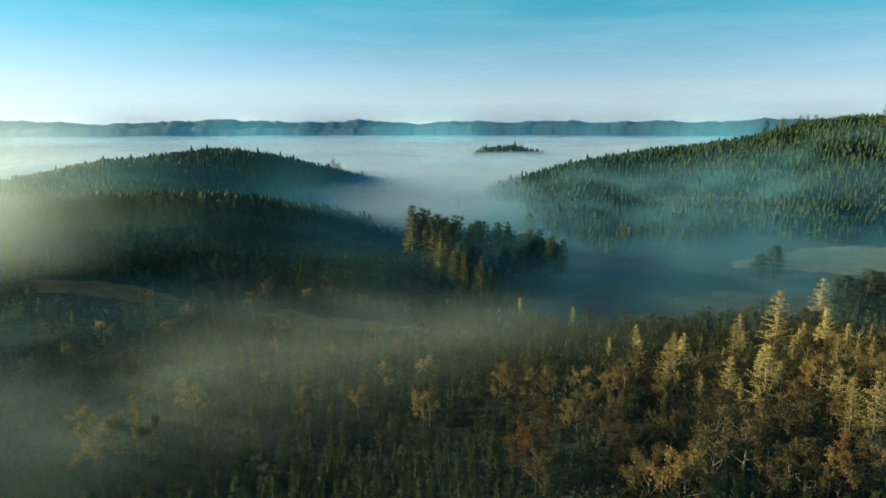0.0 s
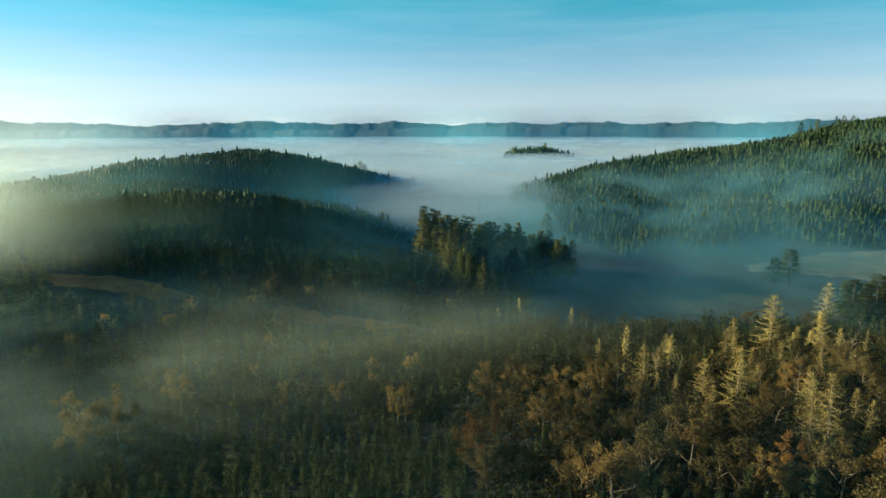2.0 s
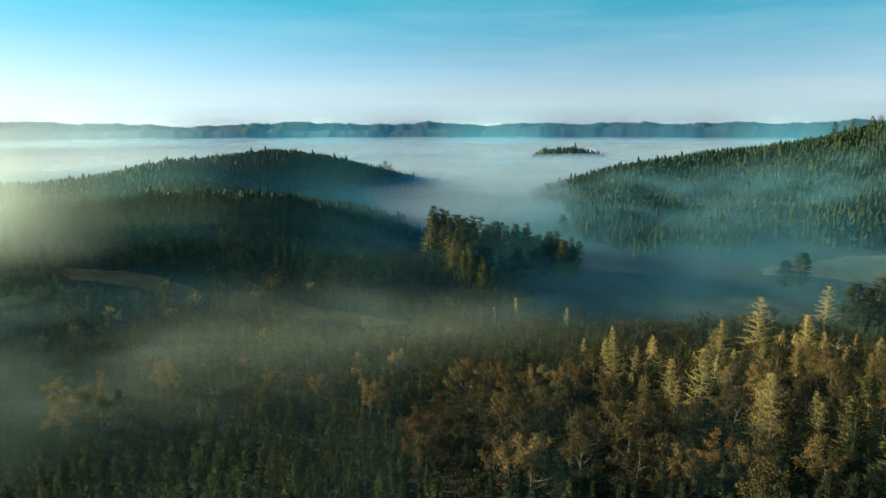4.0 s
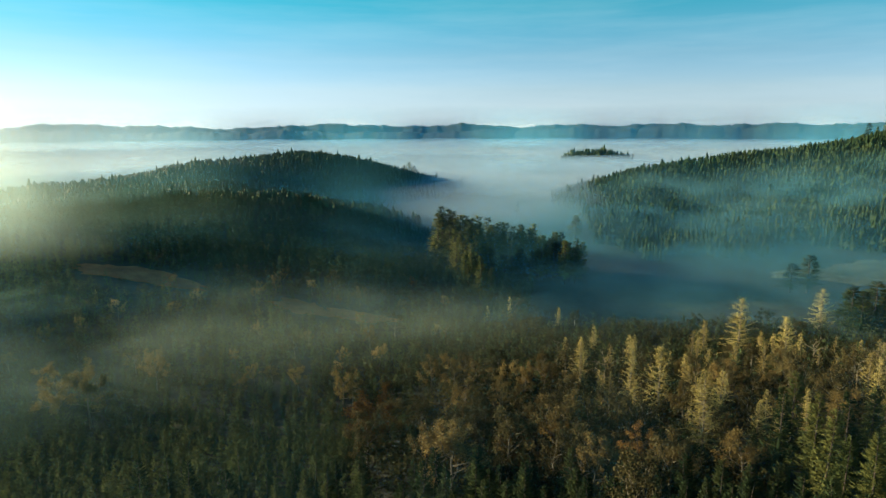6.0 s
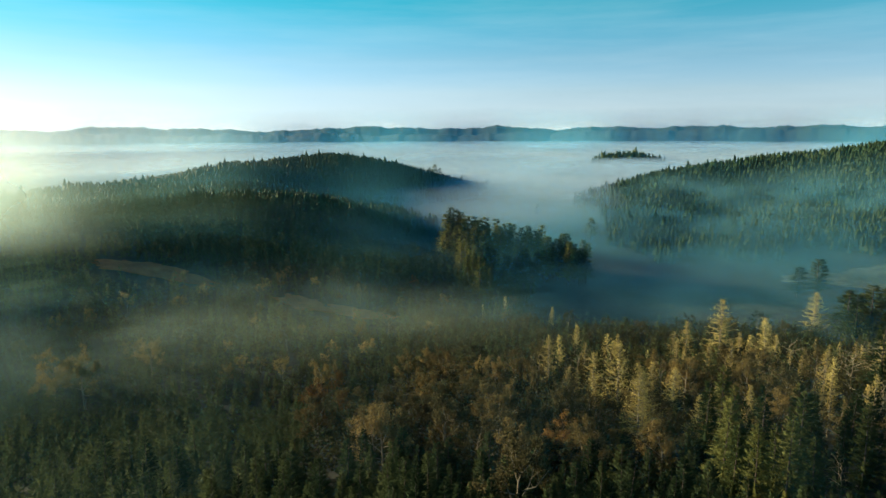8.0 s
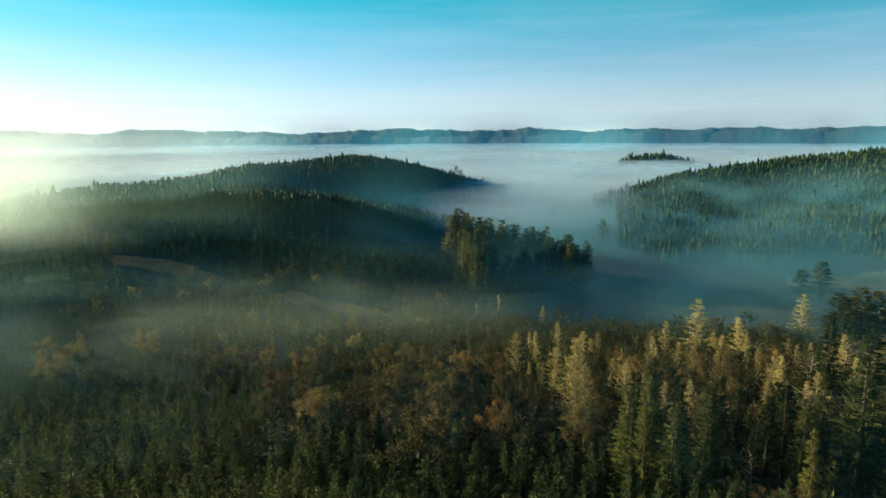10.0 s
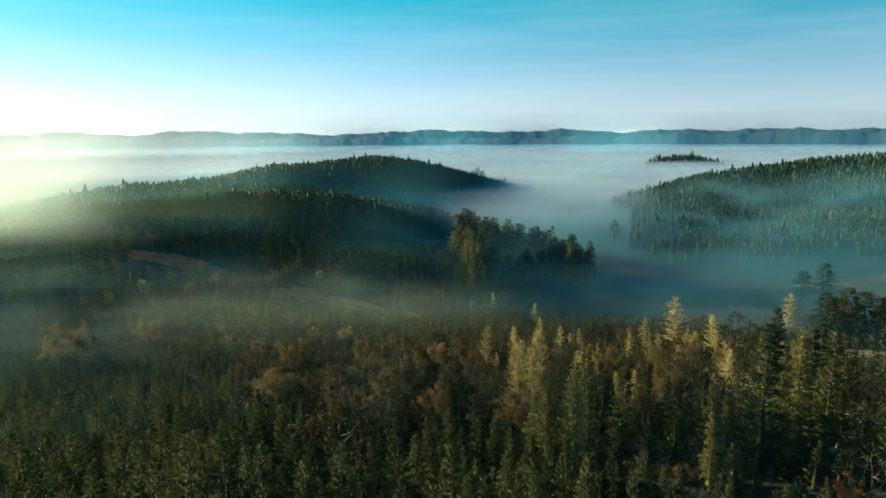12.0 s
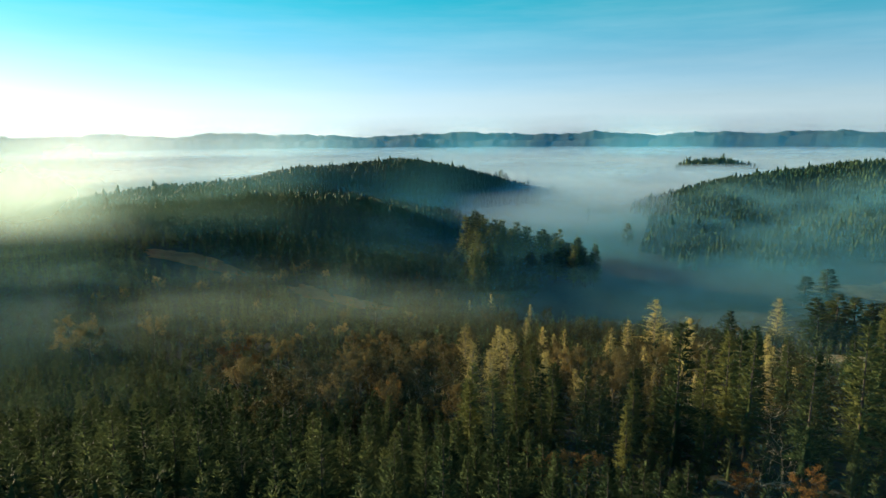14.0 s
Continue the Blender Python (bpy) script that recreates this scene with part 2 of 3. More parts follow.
def tri_mesh(name, verts, faces, mat, smooth=False):
    """A mesh from arrays of corners and of triangles or quads."""
    me = bpy.data.meshes.new(name)
    verts, faces = np.asarray(verts, np.float32), np.asarray(faces, np.int32)
    k = faces.shape[1]
    me.vertices.add(len(verts))
    me.vertices.foreach_set("co", verts.ravel())
    me.loops.add(faces.size)
    me.loops.foreach_set("vertex_index", faces.ravel())
    me.polygons.add(len(faces))
    me.polygons.foreach_set("loop_start", np.arange(0, faces.size, k, dtype=np.int32))
    me.polygons.foreach_set("use_smooth", np.full(len(faces), smooth))
    me.update(calc_edges=True)
    me.materials.append(mat)
    return me


def grid_faces(nx, ny):
    i, j = np.meshgrid(np.arange(nx - 1), np.arange(ny - 1), indexing="ij")
    a = (i * ny + j).ravel()
    return np.stack([a, a + ny, a + ny + 1, a + 1], 1)


def spread(lo, hi, mid, n, power=5.0):
    s = np.linspace(-1, 1, n)
    w = np.sinh(power * s) / np.sinh(power)
    return mid + np.where(w < 0, -w * (lo - mid), w * (hi - mid))


def build_ground():
    xs, ys = spread(-4900, 4900, 30, 240), spread(-4900, 4900, 330, 260)
    x, y = np.meshgrid(xs, ys, indexing="ij")
    v = np.stack([x, y, ground_z(x, y)], -1).reshape(-1, 3)
    ob = new("ground", tri_mesh("ground", v, grid_faces(len(xs), len(ys)), M_GROUND, True))
    return tagged(ob, "hilly forest floor of dark earth, moss and grass", "ground", kind="structure")


build_ground()


def patch_of_land(name, cx, cy, rx, ry, turn, mat, label, lift=0.35, seed=0):
    """An open clearing with a ragged edge that follows the ground."""
    rng = np.random.default_rng(seed)
    n, rings = 72, 10
    ph = rng.uniform(0, 6.28, 5)
    rows = []
    for r in range(rings + 1):
        for i in range(n):
            a = 2 * math.pi * i / n
            edge = 1 + 0.16 * math.sin(3 * a + ph[0]) + 0.12 * math.sin(5 * a + ph[1]) + 0.07 * math.sin(11 * a + ph[2]) + 0.05 * math.sin(19 * a + ph[3])
            u, w = rx * edge * math.cos(a) * r / rings, ry * edge * math.sin(a) * r / rings
            c, s = math.cos(radians(turn)), math.sin(radians(turn))
            x, y = cx + u * c - w * s, cy + u * s + w * c
            rows.append((x, y, float(ground_z(x, y)) + (lift if r < rings else -0.6)))
    faces = [(r * n + i, (r + 1) * n + i, (r + 1) * n + (i + 1) % n, r * n + (i + 1) % n) for r in range(rings) for i in range(n)]
    return tagged(new(name, tri_mesh(name, rows, faces, mat, True)), label, "clearing", kind="structure")


CLEARINGS = (  # centre, radii, turn
    (-158, 292, 36, 11, 12), (-68, 292, 17, 8, -10), (-36, 293, 18, 7, 8), (196, 266, 32, 9, 10), (300, 465, 78, 40, 8), (540, 985, 45, 22, 0),
)
patch_of_land("clearing", *CLEARINGS[0], M_DRY, "open clearing of rust-brown dry grass and bracken", seed=1)
patch_of_land("clearing", *CLEARINGS[1], M_DRY, "small clearing of rust-brown dry grass in the mist", seed=2)
patch_of_land("clearing", *CLEARINGS[2], M_DRY, "narrow strip of sunlit orange-brown dry grass", seed=3)
patch_of_land("clearing", *CLEARINGS[5], M_DRY, "felled patch of orange-brown bracken on the hill", seed=6)
patch_of_land("meadow", *CLEARINGS[3], M_FIELD, "strip of pale green grass behind the firs", seed=4)
patch_of_land("meadow", *CLEARINGS[4], M_FIELD, "wide straw-coloured field under thin mist", seed=5)


def build_ridge(name, radius, base, bumps, rough, mat, label, seed):
    """A wooded range far off: a rounded slope along an arc."""
    rng = np.random.default_rng(seed)
    az = np.radians(np.linspace(-95, 75, 1100))
    crest = np.full(len(az), float(base))
    for at, wide, high in bumps:
        crest += high * np.exp(-0.5 * ((np.degrees(az) - at) / wide) ** 2)
    for f in (43, 95, 170, 310, 520):
        crest += rough * (43 / f) ** 0.7 * np.sin(az * f + rng.uniform(0, 6.28))
    wooded = rng.normal(0, 2.4, len(az))
    prof = ((-420, -0.1), (-300, 0.35), (-170, 0.7), (-60, 0.95), (0, 1.0), (120, 0.9), (300, -0.1))
    v = []
    for back, up in prof:
        r = radius + back + 25 * np.sin(az * 60 + up * 5)
        v.append(np.stack([r * np.sin(az), r * np.cos(az), crest * up + (wooded if up == 1.0 else 0)], -1))
    v = np.stack(v, 1).reshape(-1, 3)
    ob = new(name, tri_mesh(name, v, grid_faces(len(az), len(prof)), mat, True))
    return tagged(ob, label, "ridge", kind="structure")


build_ridge("backdrop", 4450, 122, ((-49, 3, 16), (-40, 2, 18), (-36, 2.5, 20), (-28, 3, 6), (-19.5, 2.2, 34), (-13, 3, 12), (-7, 3.5, 22), (3, 3, 14), (12, 6, 20), (28, 6, 24), (36, 5, 20)), 6, M_RIDGE, "far wooded mountain range, blue with distance", 3)
build_ridge("backdrop", 3950, 92, ((-44, 5, 14), (-24, 4, 12), (-3, 5, 8), (11, 8, 30), (24, 5, 16)), 5, M_RIDGE, "low dark wooded hills across the sea of fog", 4)

# ---------------------------------------------------------------- trees


def tube(points, radii, sides=6):
    """Corners and triangles of a tapered limb along points."""
    pts = np.asarray(points, float)
    v, f = [], []
    for i, p in enumerate(pts):
        d = pts[min(i + 1, len(pts) - 1)] - pts[max(i - 1, 0)]
        d = d / (np.linalg.norm(d) + 1e-9)
        a = np.cross(d, (0.31, 0.95, 0.05))
        a /= np.linalg.norm(a) + 1e-9
        b = np.cross(d, a)
        for s in range(sides):
            w = 2 * math.pi * s / sides
            v.append(p + radii[i] * (math.cos(w) * a + math.sin(w) * b))
    for i in range(len(pts) - 1):
        for s in range(sides):
            p, q = i * sides + s, i * sides + (s + 1) % sides
            f += [(p, q, q + sides), (p, q + sides, p + sides)]
    return np.array(v), np.array(f)


def joined(pieces):
    v, f, n = [], [], 0
    for pv, pf in pieces:
        v.append(pv)
        f.append(np.asarray(pf) + n)
        n += len(pv)
    return np.concatenate(v), np.concatenate(f)


def fronds(base, az, length, rise, droop, width, k, thin=1.0):
    """Branches as feathered sprays: each row of arrays is one branch, with k pairs of twigs that fold down at both sides."""
    u = np.stack([np.cos(az), np.sin(az), 0 * az], -1)
    s = np.stack([-np.sin(az), np.cos(az), 0 * az], -1)
    up = np.array((0, 0, 1.0))

    def at(t):
        return base + u * (length * t)[:, None] + up * ((rise * t - droop * t * t) * length)[:, None]

    tris = []
    for i in range(k):
        t0, t1 = np.full(len(az), 0.08 + 0.92 * i / k), np.full(len(az), 0.08 + 0.92 * (i + 1) / k)
        a, b = at(t0), at(np.minimum(t0 + thin * (t1 - t0 + 0.12), 1.05))
        w = (width * (1.05 - 0.75 * t0))[:, None]
        for side in (-1, 1):
            tip = at(t1) + side * s * w + u * 0.25 * w - up * 0.32 * w
            tris.append(np.stack([a, b, tip], 1))
    return np.concatenate(tris).reshape(-1, 3)


def soup(points):
    return points, np.arange(len(points)).reshape(-1, 3)


def fluffy_crown(seed, high, reach, whorls, per, k, size, low=0.05, taper=0.75, rise=0.42, droop=0.30, ragged=0.22, up=0.45):
    """A fir's crown of many short sprays along its boughs, round a low dark core."""
    rng = np.random.default_rng(seed)
    f = np.concatenate([low + (0.98 - low) * ((i + rng.uniform(-0.45, 0.45, per)) / whorls) for i in range(whorls)]).clip(low, 0.98)
    n = len(f)
    az = rng.uniform(0, 2 * math.pi, n)
    ln = reach * (1 - f) ** taper * (1 + ragged * rng.normal(0, 1, n)).clip(0.35, 1.6) + 0.014 * high
    ln *= np.where(f < low + 0.1, 0.75, 1.0)
    u, s = np.stack([np.cos(az), np.sin(az), 0 * az], -1)[:, None], np.stack([-np.sin(az), np.cos(az), 0 * az], -1)[:, None]
    z = np.array((0, 0, 1.0))
    t = 0.2 + 0.8 * ((np.arange(k) + rng.uniform(0, 1, (n, k))) / k) ** 0.8
    lift = (rise + 0.5 * f)[:, None] * t - droop * t * t
    p = u * (ln[:, None] * t)[..., None] + z * (f[:, None] * high + lift * ln[:, None])[..., None]
    p = p + s * (rng.normal(0, 0.17, (n, k)) * ln[:, None] * (1.15 - t))[..., None]
    d = u + s * rng.normal(0, 0.7, (n, k, 1)) + z * (up + 0.6 * f[:, None] + rng.normal(0, 0.3, (n, k)))[..., None]
    d /= np.linalg.norm(d, axis=-1, keepdims=True)
    w = np.cross(d, rng.normal(0, 1, (n, k, 3)))
    w /= np.linalg.norm(w, axis=-1, keepdims=True)
    g = (size * rng.uniform(0.6, 1.4, (n, k)) * (1.1 - 0.45 * f[:, None]))[..., None]
    tris = np.stack([p - w * 0.17 * g, p + w * 0.17 * g, p + d * 1.3 * g], -2).reshape(-1, 3)
    lead = np.array([(0, -0.004, 0.95), (0.004, 0.004, 0.95), (0, 0, 1.0)]) * high
    core = skirt_crown(seed + 500, 3, 6, 0.22 * reach / high, low) * (high, high, high * 0.55)
    return np.concatenate([core, tris, lead])


def skirt_crown(seed, tiers, points, reach, low=0.06):
    """A far fir of height 1: ragged skirts of boughs one over another."""
    rng = np.random.default_rng(seed)
    tris = []
    for i in range(tiers):
        f0 = low + (0.93 - low) * i / tiers
        f1 = min(f0 + 1.75 * (0.97 - low) / tiers, 1.0)
        r = reach * (1 - f0) ** 0.85 + 0.012
        a = np.sort(rng.uniform(0, 2 * math.pi) + 2 * math.pi * (np.arange(points) + rng.uniform(-0.3, 0.3, points)) / points)
        rad = r * np.where(np.arange(points) % 2, rng.uniform(0.45, 0.75, points), rng.uniform(0.85, 1.25, points))
        z = f0 + np.where(np.arange(points) % 2, 0.035, -0.01) + rng.normal(0, 0.012, points)
        ring = np.stack([rad * np.cos(a), rad * np.sin(a), z], -1)
        top = np.array((rng.normal(0, 0.006), rng.normal(0, 0.006), f1))
        for k in range(points):
            tris += [top, ring[k], ring[(k + 1) % points]]
    return np.array(tris)


def conifer_trunk(high, thick, seed):
    rng = np.random.default_rng(seed)
    z = np.linspace(-0.8, high * 0.97, 7)
    lean = rng.normal(0, 0.012, 2) * high
    pts = np.stack([lean[0] * (z / high) ** 2, lean[1] * (z / high) ** 2, z], -1)
    rad = thick * (1 - 0.95 * np.clip(z / high, 0, 1)) + 0.015
    rad[0] *= 1.35
    return tube(pts, rad, 7)


def limbs(seed, high, spread_r, n_main, upright, start=0.3, twig_levels=2, thick=0.3):
    """A broad tree's trunk and limbs; gives tubes and the twig ends."""
    rng = np.random.default_rng(seed)
    tubes, ends = [], []
    top = np.array((rng.normal(0, 0.05) * high, rng.normal(0, 0.05) * high, high * 0.8))
    pts = [np.array((0, 0, -0.6))] + [top * t + np.append(rng.normal(0, 0.02 * high, 2), 0) * t for t in (0.15, 0.35, 0.55, 0.78, 1.0)]
    rad = thick * np.array((1.35, 1.0, 0.8, 0.6, 0.38, 0.12))
    tubes.append(tube(pts, rad, 7))
    axis = np.array(pts)

    def grow(p, d, ln, r, level):
        mid = p + d * ln * 0.5 + rng.normal(0, 0.07 * ln, 3)
        d2 = d + rng.normal(0, 0.25, 3) + np.array((0, 0, 0.18))
        d2 /= np.linalg.norm(d2)
        end = mid + d2 * ln * 0.55
        tubes.append(tube([p, mid, end], [r, r * 0.7, r * 0.3], 3 if level else 5))
        ends.extend([(end, level), (mid, level)])
        if level < twig_levels:
            for _ in range(3):
                t = rng.uniform(0.35, 1.0)
                q = mid + (end - mid) * max(0, (t - 0.5) * 2) if t > 0.5 else p + (mid - p) * t * 2
                nd_ = d2 + rng.normal(0, 0.62, 3) + np.array((0, 0, 0.1))
                grow(q, nd_ / np.linalg.norm(nd_), ln * rng.uniform(0.4, 0.62), r * 0.45, level + 1)

    for i in range(n_main):
        t = start + (1 - start) * (i + rng.uniform(0, 0.8)) / n_main
        j = t * (len(axis) - 2) + 1
        a, b = axis[min(int(j), len(axis) - 1)], axis[min(int(j) + 1, len(axis) - 1)]
        p = a + (b - a) * (j - int(j))
        az = i * 2.4 + rng.uniform(-0.5, 0.5)
        el = upright + 0.5 * t + rng.normal(0, 0.12)
        d = np.array((math.cos(az) * math.cos(el), math.sin(az) * math.cos(el), math.sin(el)))
        ln = spread_r * (1.0 - 0.45 * abs(t - 0.5)) * rng.uniform(0.8, 1.15)
        grow(p, d, ln, thick * 0.42 * (1.15 - 0.6 * t), 0)
    return tubes, ends


def leaf_soup(rng, centres, per, spread_r, size):
    """Clumps of small leaves strewn about the twig ends."""
    c = np.repeat(np.asarray(centres), per, 0)
    c = c + rng.normal(0, 1, c.shape) * spread_r
    n = len(c)
    a, b = rng.normal(0, 1, (n, 3)), rng.normal(0, 1, (n, 3))
    a /= np.linalg.norm(a, axis=1)[:, None]
    b -= a * (a * b).sum(1)[:, None]
    b /= np.linalg.norm(b, axis=1)[:, None]
    s = (size * rng.uniform(0.6, 1.5, n))[:, None]
    tri = np.stack([c - a * s * 0.6 - b * s * 0.35, c + a * s * 0.7 - b * s * 0.1, c + b * s * 0.75], 1)
    return tri.reshape(-1, 3)


def part(name, mesh, parent, label=""):
    ob = new(name, mesh)
    ob.parent = parent
    return tagged(ob, label)


def outward(points, mid, lift):
    """Directions out of a crown's axis, rising by lift, and out of its middle height."""
    p = np.asarray(points, float)
    r = np.hypot(p[:, 0], p[:, 1])
    o = np.stack([p[:, 0], p[:, 1], lift * r + (0.8 * (p[:, 2] - mid) if mid else 0)], -1)
    return o / (np.linalg.norm(o, axis=1, keepdims=True) + 1e-6)


def set_outward(me, directions):
    me.attributes.new("outward", "FLOAT_VECTOR", "POINT").data.foreach_set("vector", np.asarray(directions, np.float32).ravel())
    return me


def tree_proto(name, trunk, crown, trunk_mat, crown_mat, label, category, group, mid=0.0):
    root = new(name)
    root.empty_display_size = 0.5
    part("trunk", tri_mesh("trunk", *trunk, trunk_mat, True), root)
    part("crown", set_outward(tri_mesh("crown", *crown, crown_mat), outward(crown[0], mid, 0.45)), root)
    return tagged(root, label, category, group)


def young_fir(seed):
    rng = np.random.default_rng(seed)
    h = 13.0
    crown = fluffy_crown(seed, h, 2.9 * rng.uniform(0.88, 1.12), 26, 8, 11, 0.46, taper=0.9, ragged=0.16)
    return tree_proto("young_fir", conifer_trunk(h, 0.16, seed), soup(crown), M_BARK, M_YOUNG, "dense dark green young fir in the plantation", "fir tree", "young plantation firs")


def tall_fir(seed, whorls=30, per=8, k=11, size=0.95):
    rng = np.random.default_rng(seed)
    h = 34.0
    crown = fluffy_crown(seed, h, 5.8 * rng.uniform(0.85, 1.1), whorls, per, k, size, low=0.2, taper=0.85, rise=0.05, droop=0.26, ragged=0.38, up=0.06)
    return tree_proto("tall_fir", conifer_trunk(h, 0.42, seed), soup(crown), M_BARK, M_FIR, "tall old fir with ragged drooping boughs", "fir tree", "tall firs")


def gold_tree(seed):
    """A larch-like tree: pale upswept boughs with gaps between them."""
    rng = np.random.default_rng(seed)
    h = 22.0
    pieces = [conifer_trunk(h, 0.22, seed)]
    n = 84
    f = (0.14 + 0.84 * (np.arange(n) + rng.uniform(-0.5, 0.5, n)) / n).clip(0.1, 0.985)
    az = np.arange(n) * 2.399 + rng.uniform(-0.5, 0.5, n)
    ln = (5.0 * (1 - f) ** 0.85 + 0.5) * rng.uniform(0.3, 1.25, n)
    rise, droop = rng.uniform(-0.1, 0.55, n), rng.uniform(-0.3, 0.3, n)
    base = np.stack([0 * f, 0 * f, f * h], -1)
    ends = []
    for i in range(n):
        u = np.array((math.cos(az[i]), math.sin(az[i]), 0))
        p = [base[i] + u * ln[i] * t + np.array((0, 0, (rise[i] * t - droop[i] * t * t) * ln[i])) for t in (0, 0.5, 1.0)]
        pieces.append(tube(p, [0.07, 0.045, 0.012], 3))
        ends += [p[1], p[2], p[1] + (p[2] - p[1]) * 0.5]
    crown = np.concatenate([fronds(base, az, ln, rise, droop, ln * 0.10 + 0.16, 8, 0.34), leaf_soup(rng, ends, 9, 0.32, 0.14)])
    return tree_proto("golden_larch", joined(pieces), soup(crown), M_PALEBARK, M_GOLD, "slender pale golden larch lit by low sun", "larch tree", "golden larches")


def oak(seed, mat=None, rust=False, name="oak_tree", label="rounded oak with thinning brown autumn leaves"):
    rng = np.random.default_rng(seed)
    h = 14.0
    tubes, ends = limbs(seed, h, 4.6, 10, 0.25, 0.28, 2, 0.28)
    centres = [e for e, lv in ends if lv >= 1 and rng.uniform() < 0.7]
    crown = leaf_soup(rng, centres, 27, 0.36, 0.22)
    return tree_proto(name, joined(tubes), soup(crown), M_PALEBARK if not rust else M_BARK, mat or M_OAK, label, "oak tree", "autumn broadleaf trees", 7.5)


def bare_tree(seed):
    """A leafless tree: pale limbs that fork and spread."""
    tubes, _ = limbs(seed, 10.0, 4.2, 9, 0.15, 0.2, 2, 0.22)
    root = new("bare_tree")
    root.empty_display_size = 0.5
    part("trunk", tri_mesh("trunk", *tubes[0], M_DEAD, True), root)
    part("branches", tri_mesh("branches", *joined(tubes[1:]), M_DEAD, True), root)
    return tagged(root, "leafless tree with pale lichen-covered branches", "bare tree", "bare trees")


M_DEAD = bark("dead_wood", (0.24, 0.19, 0.11), (0.62, 0.52, 0.33))
BARES = [bare_tree(150 + i) for i in range(3)]
YOUNG = [young_fir(10 + i) for i in range(5)]
TALL = [tall_fir(30 + i) for i in range(5)]
VALLEY = [tall_fir(40 + i, 22, 7, 6, 1.65) for i in range(5)]
GOLD = [gold_tree(50 + i) for i in range(5)]
OAKS = [oak(70 + i) for i in range(5)]
RUSTS = [oak(90 + i, M_RUST, True, "rust_oak", "rounded oak with dense rust-red autumn leaves") for i in range(2)]
STRAWS = [oak(130 + i, M_STRAW, False, "pale_oak", "small rounded oak with thin straw-yellow leaves") for i in range(3)]
OLIVES = [oak(95 + i, M_OLIVE, False, "alder_tree", "rounded alder with olive-brown leaves") for i in range(3)]
USED = set()


def plant(kinds, x, y, high, full, rng, wide=1.0, label=""):
    """Sets a tree on the ground: the first of each kind is the model itself, the rest are copies."""
    model = kinds[int(rng.integers(len(kinds)))]
    s = high / full
    m = pose(x, y, float(ground_z(x, y)) - 0.1, rng.normal(0, 1.2), rng.normal(0, 1.2), rng.uniform(0, 360)) @ Matrix.Diagonal((s * wide, s * wide, s, 1))
    if model.name not in USED:
        USED.add(model.name)
        model.matrix_basis = m
        ob = model
    else:
        ob = model.copy()
        scene.collection.objects.link(ob)
        ob.matrix_basis = m
        for child in model.children:
            c = child.copy()
            scene.collection.objects.link(c)
            c.parent = ob
    if label:
        tagged(ob, label)
    return ob


def in_clearing(x, y, grow=1.0):
    for cx, cy, rx, ry, turn in CLEARINGS:
        a = radians(turn)
        u, v = (x - cx) * math.cos(a) + (y - cy) * math.sin(a), -(x - cx) * math.sin(a) + (y - cy) * math.cos(a)
        if (u / (rx * grow)) ** 2 + (v / (ry * grow)) ** 2 < 1:
            return True
    return False


def open_front(x, y):
    """Low ground before the clearings, where only bushes grow."""
    return any(in_clearing(x - 0.55 * d, y + 0.83 * d, 0.95) for d in (8, 16, 24))


TAKEN = []


def free(x, y, gap):
    return all((x - a) ** 2 + (y - b) ** 2 > gap * gap for a, b in TAKEN)


rng = np.random.default_rng(7)

def plant_top(kinds, full, spots, wide=1.0, label=""):
    """Trees whose tops reach a known height: place, height of the top above the valley."""
    for x, y, top in spots:
        plant(kinds, x, y, max(top - float(ground_z(x, y)), 5.0), full, rng, wide, label)
        TAKEN.append((x, y))


plant_top(GOLD, 22, ((132, 241, 38), (70, 187, 35), (92, 235, 20), (91, 169, 41), (94, 128, 49.5), (96, 139, 44), (121, 248, 26), (146, 231, 34), (182, 296, 30)), 1.3)
plant_top(GOLD, 22, ((110, 129, 45), (115, 240, 24), (94, 247, 19), (81, 212, 26), (137, 231, 28), (105, 160, 38), (84, 176, 35)), 1.25)
plant_top(GOLD, 22, ((39, 311, 16), (64, 302, 14), (28, 306, 12), (-148, 243, 29)), 1.0, "small pale yellow larch standing in the mist")
plant_top(RUSTS, 14, ((20, 123, 40), (77, 111, 41), (-50, 300, 15), (-18, 338, 17)), 1.0)
plant_top(OAKS, 14, ((63, 122, 43), (72, 75, 54), (42, 100, 45), (38, 106, 42), (61, 130, 41), (83, 142, 35), (78, 129, 41), (52, 112, 43), (41, 155, 27)))
plant_top(STRAWS, 14, ((46, 200, 21), (-4, 180, 21), (-62, 210, 16), (-46, 194, 17), (-27, 189, 19), (-6, 175, 23), (-88, 148, 28), (-78, 150, 29), (-75, 179, 24), (-40, 196, 16)))
plant_top(TALL, 34, ((159, 119, 62), (145, 104, 67), (170, 151, 53), (155, 125, 60), (116, 113, 53), (178, 112, 68), (186, 128, 65), (196, 108, 70), (168, 104, 64), (150, 116, 58), (206, 130, 62)))
plant_top(VALLEY, 34, ((219, 411, 24.5), (207, 406, 20)), 2.3)
plant_top(VALLEY, 34, ((82, 595, 23), (18, 752, 18), (-173, 1007, 52), (-166, 1012, 46), (-181, 1004, 47), (205, 296, 34), (213, 301, 32), (226, 296, 33), (198, 303, 30), (236, 305, 32)), 1.9)
plant_top(VALLEY, 34, ((-359, 718, 69), (-352, 722, 66), (-372, 715, 66), (548, 800, 131), (556, 806, 125), (530, 960, 119), (520, 990, 116), (575, 1000, 121), (500, 1000, 112), (545, 970, 120)), 1.3)
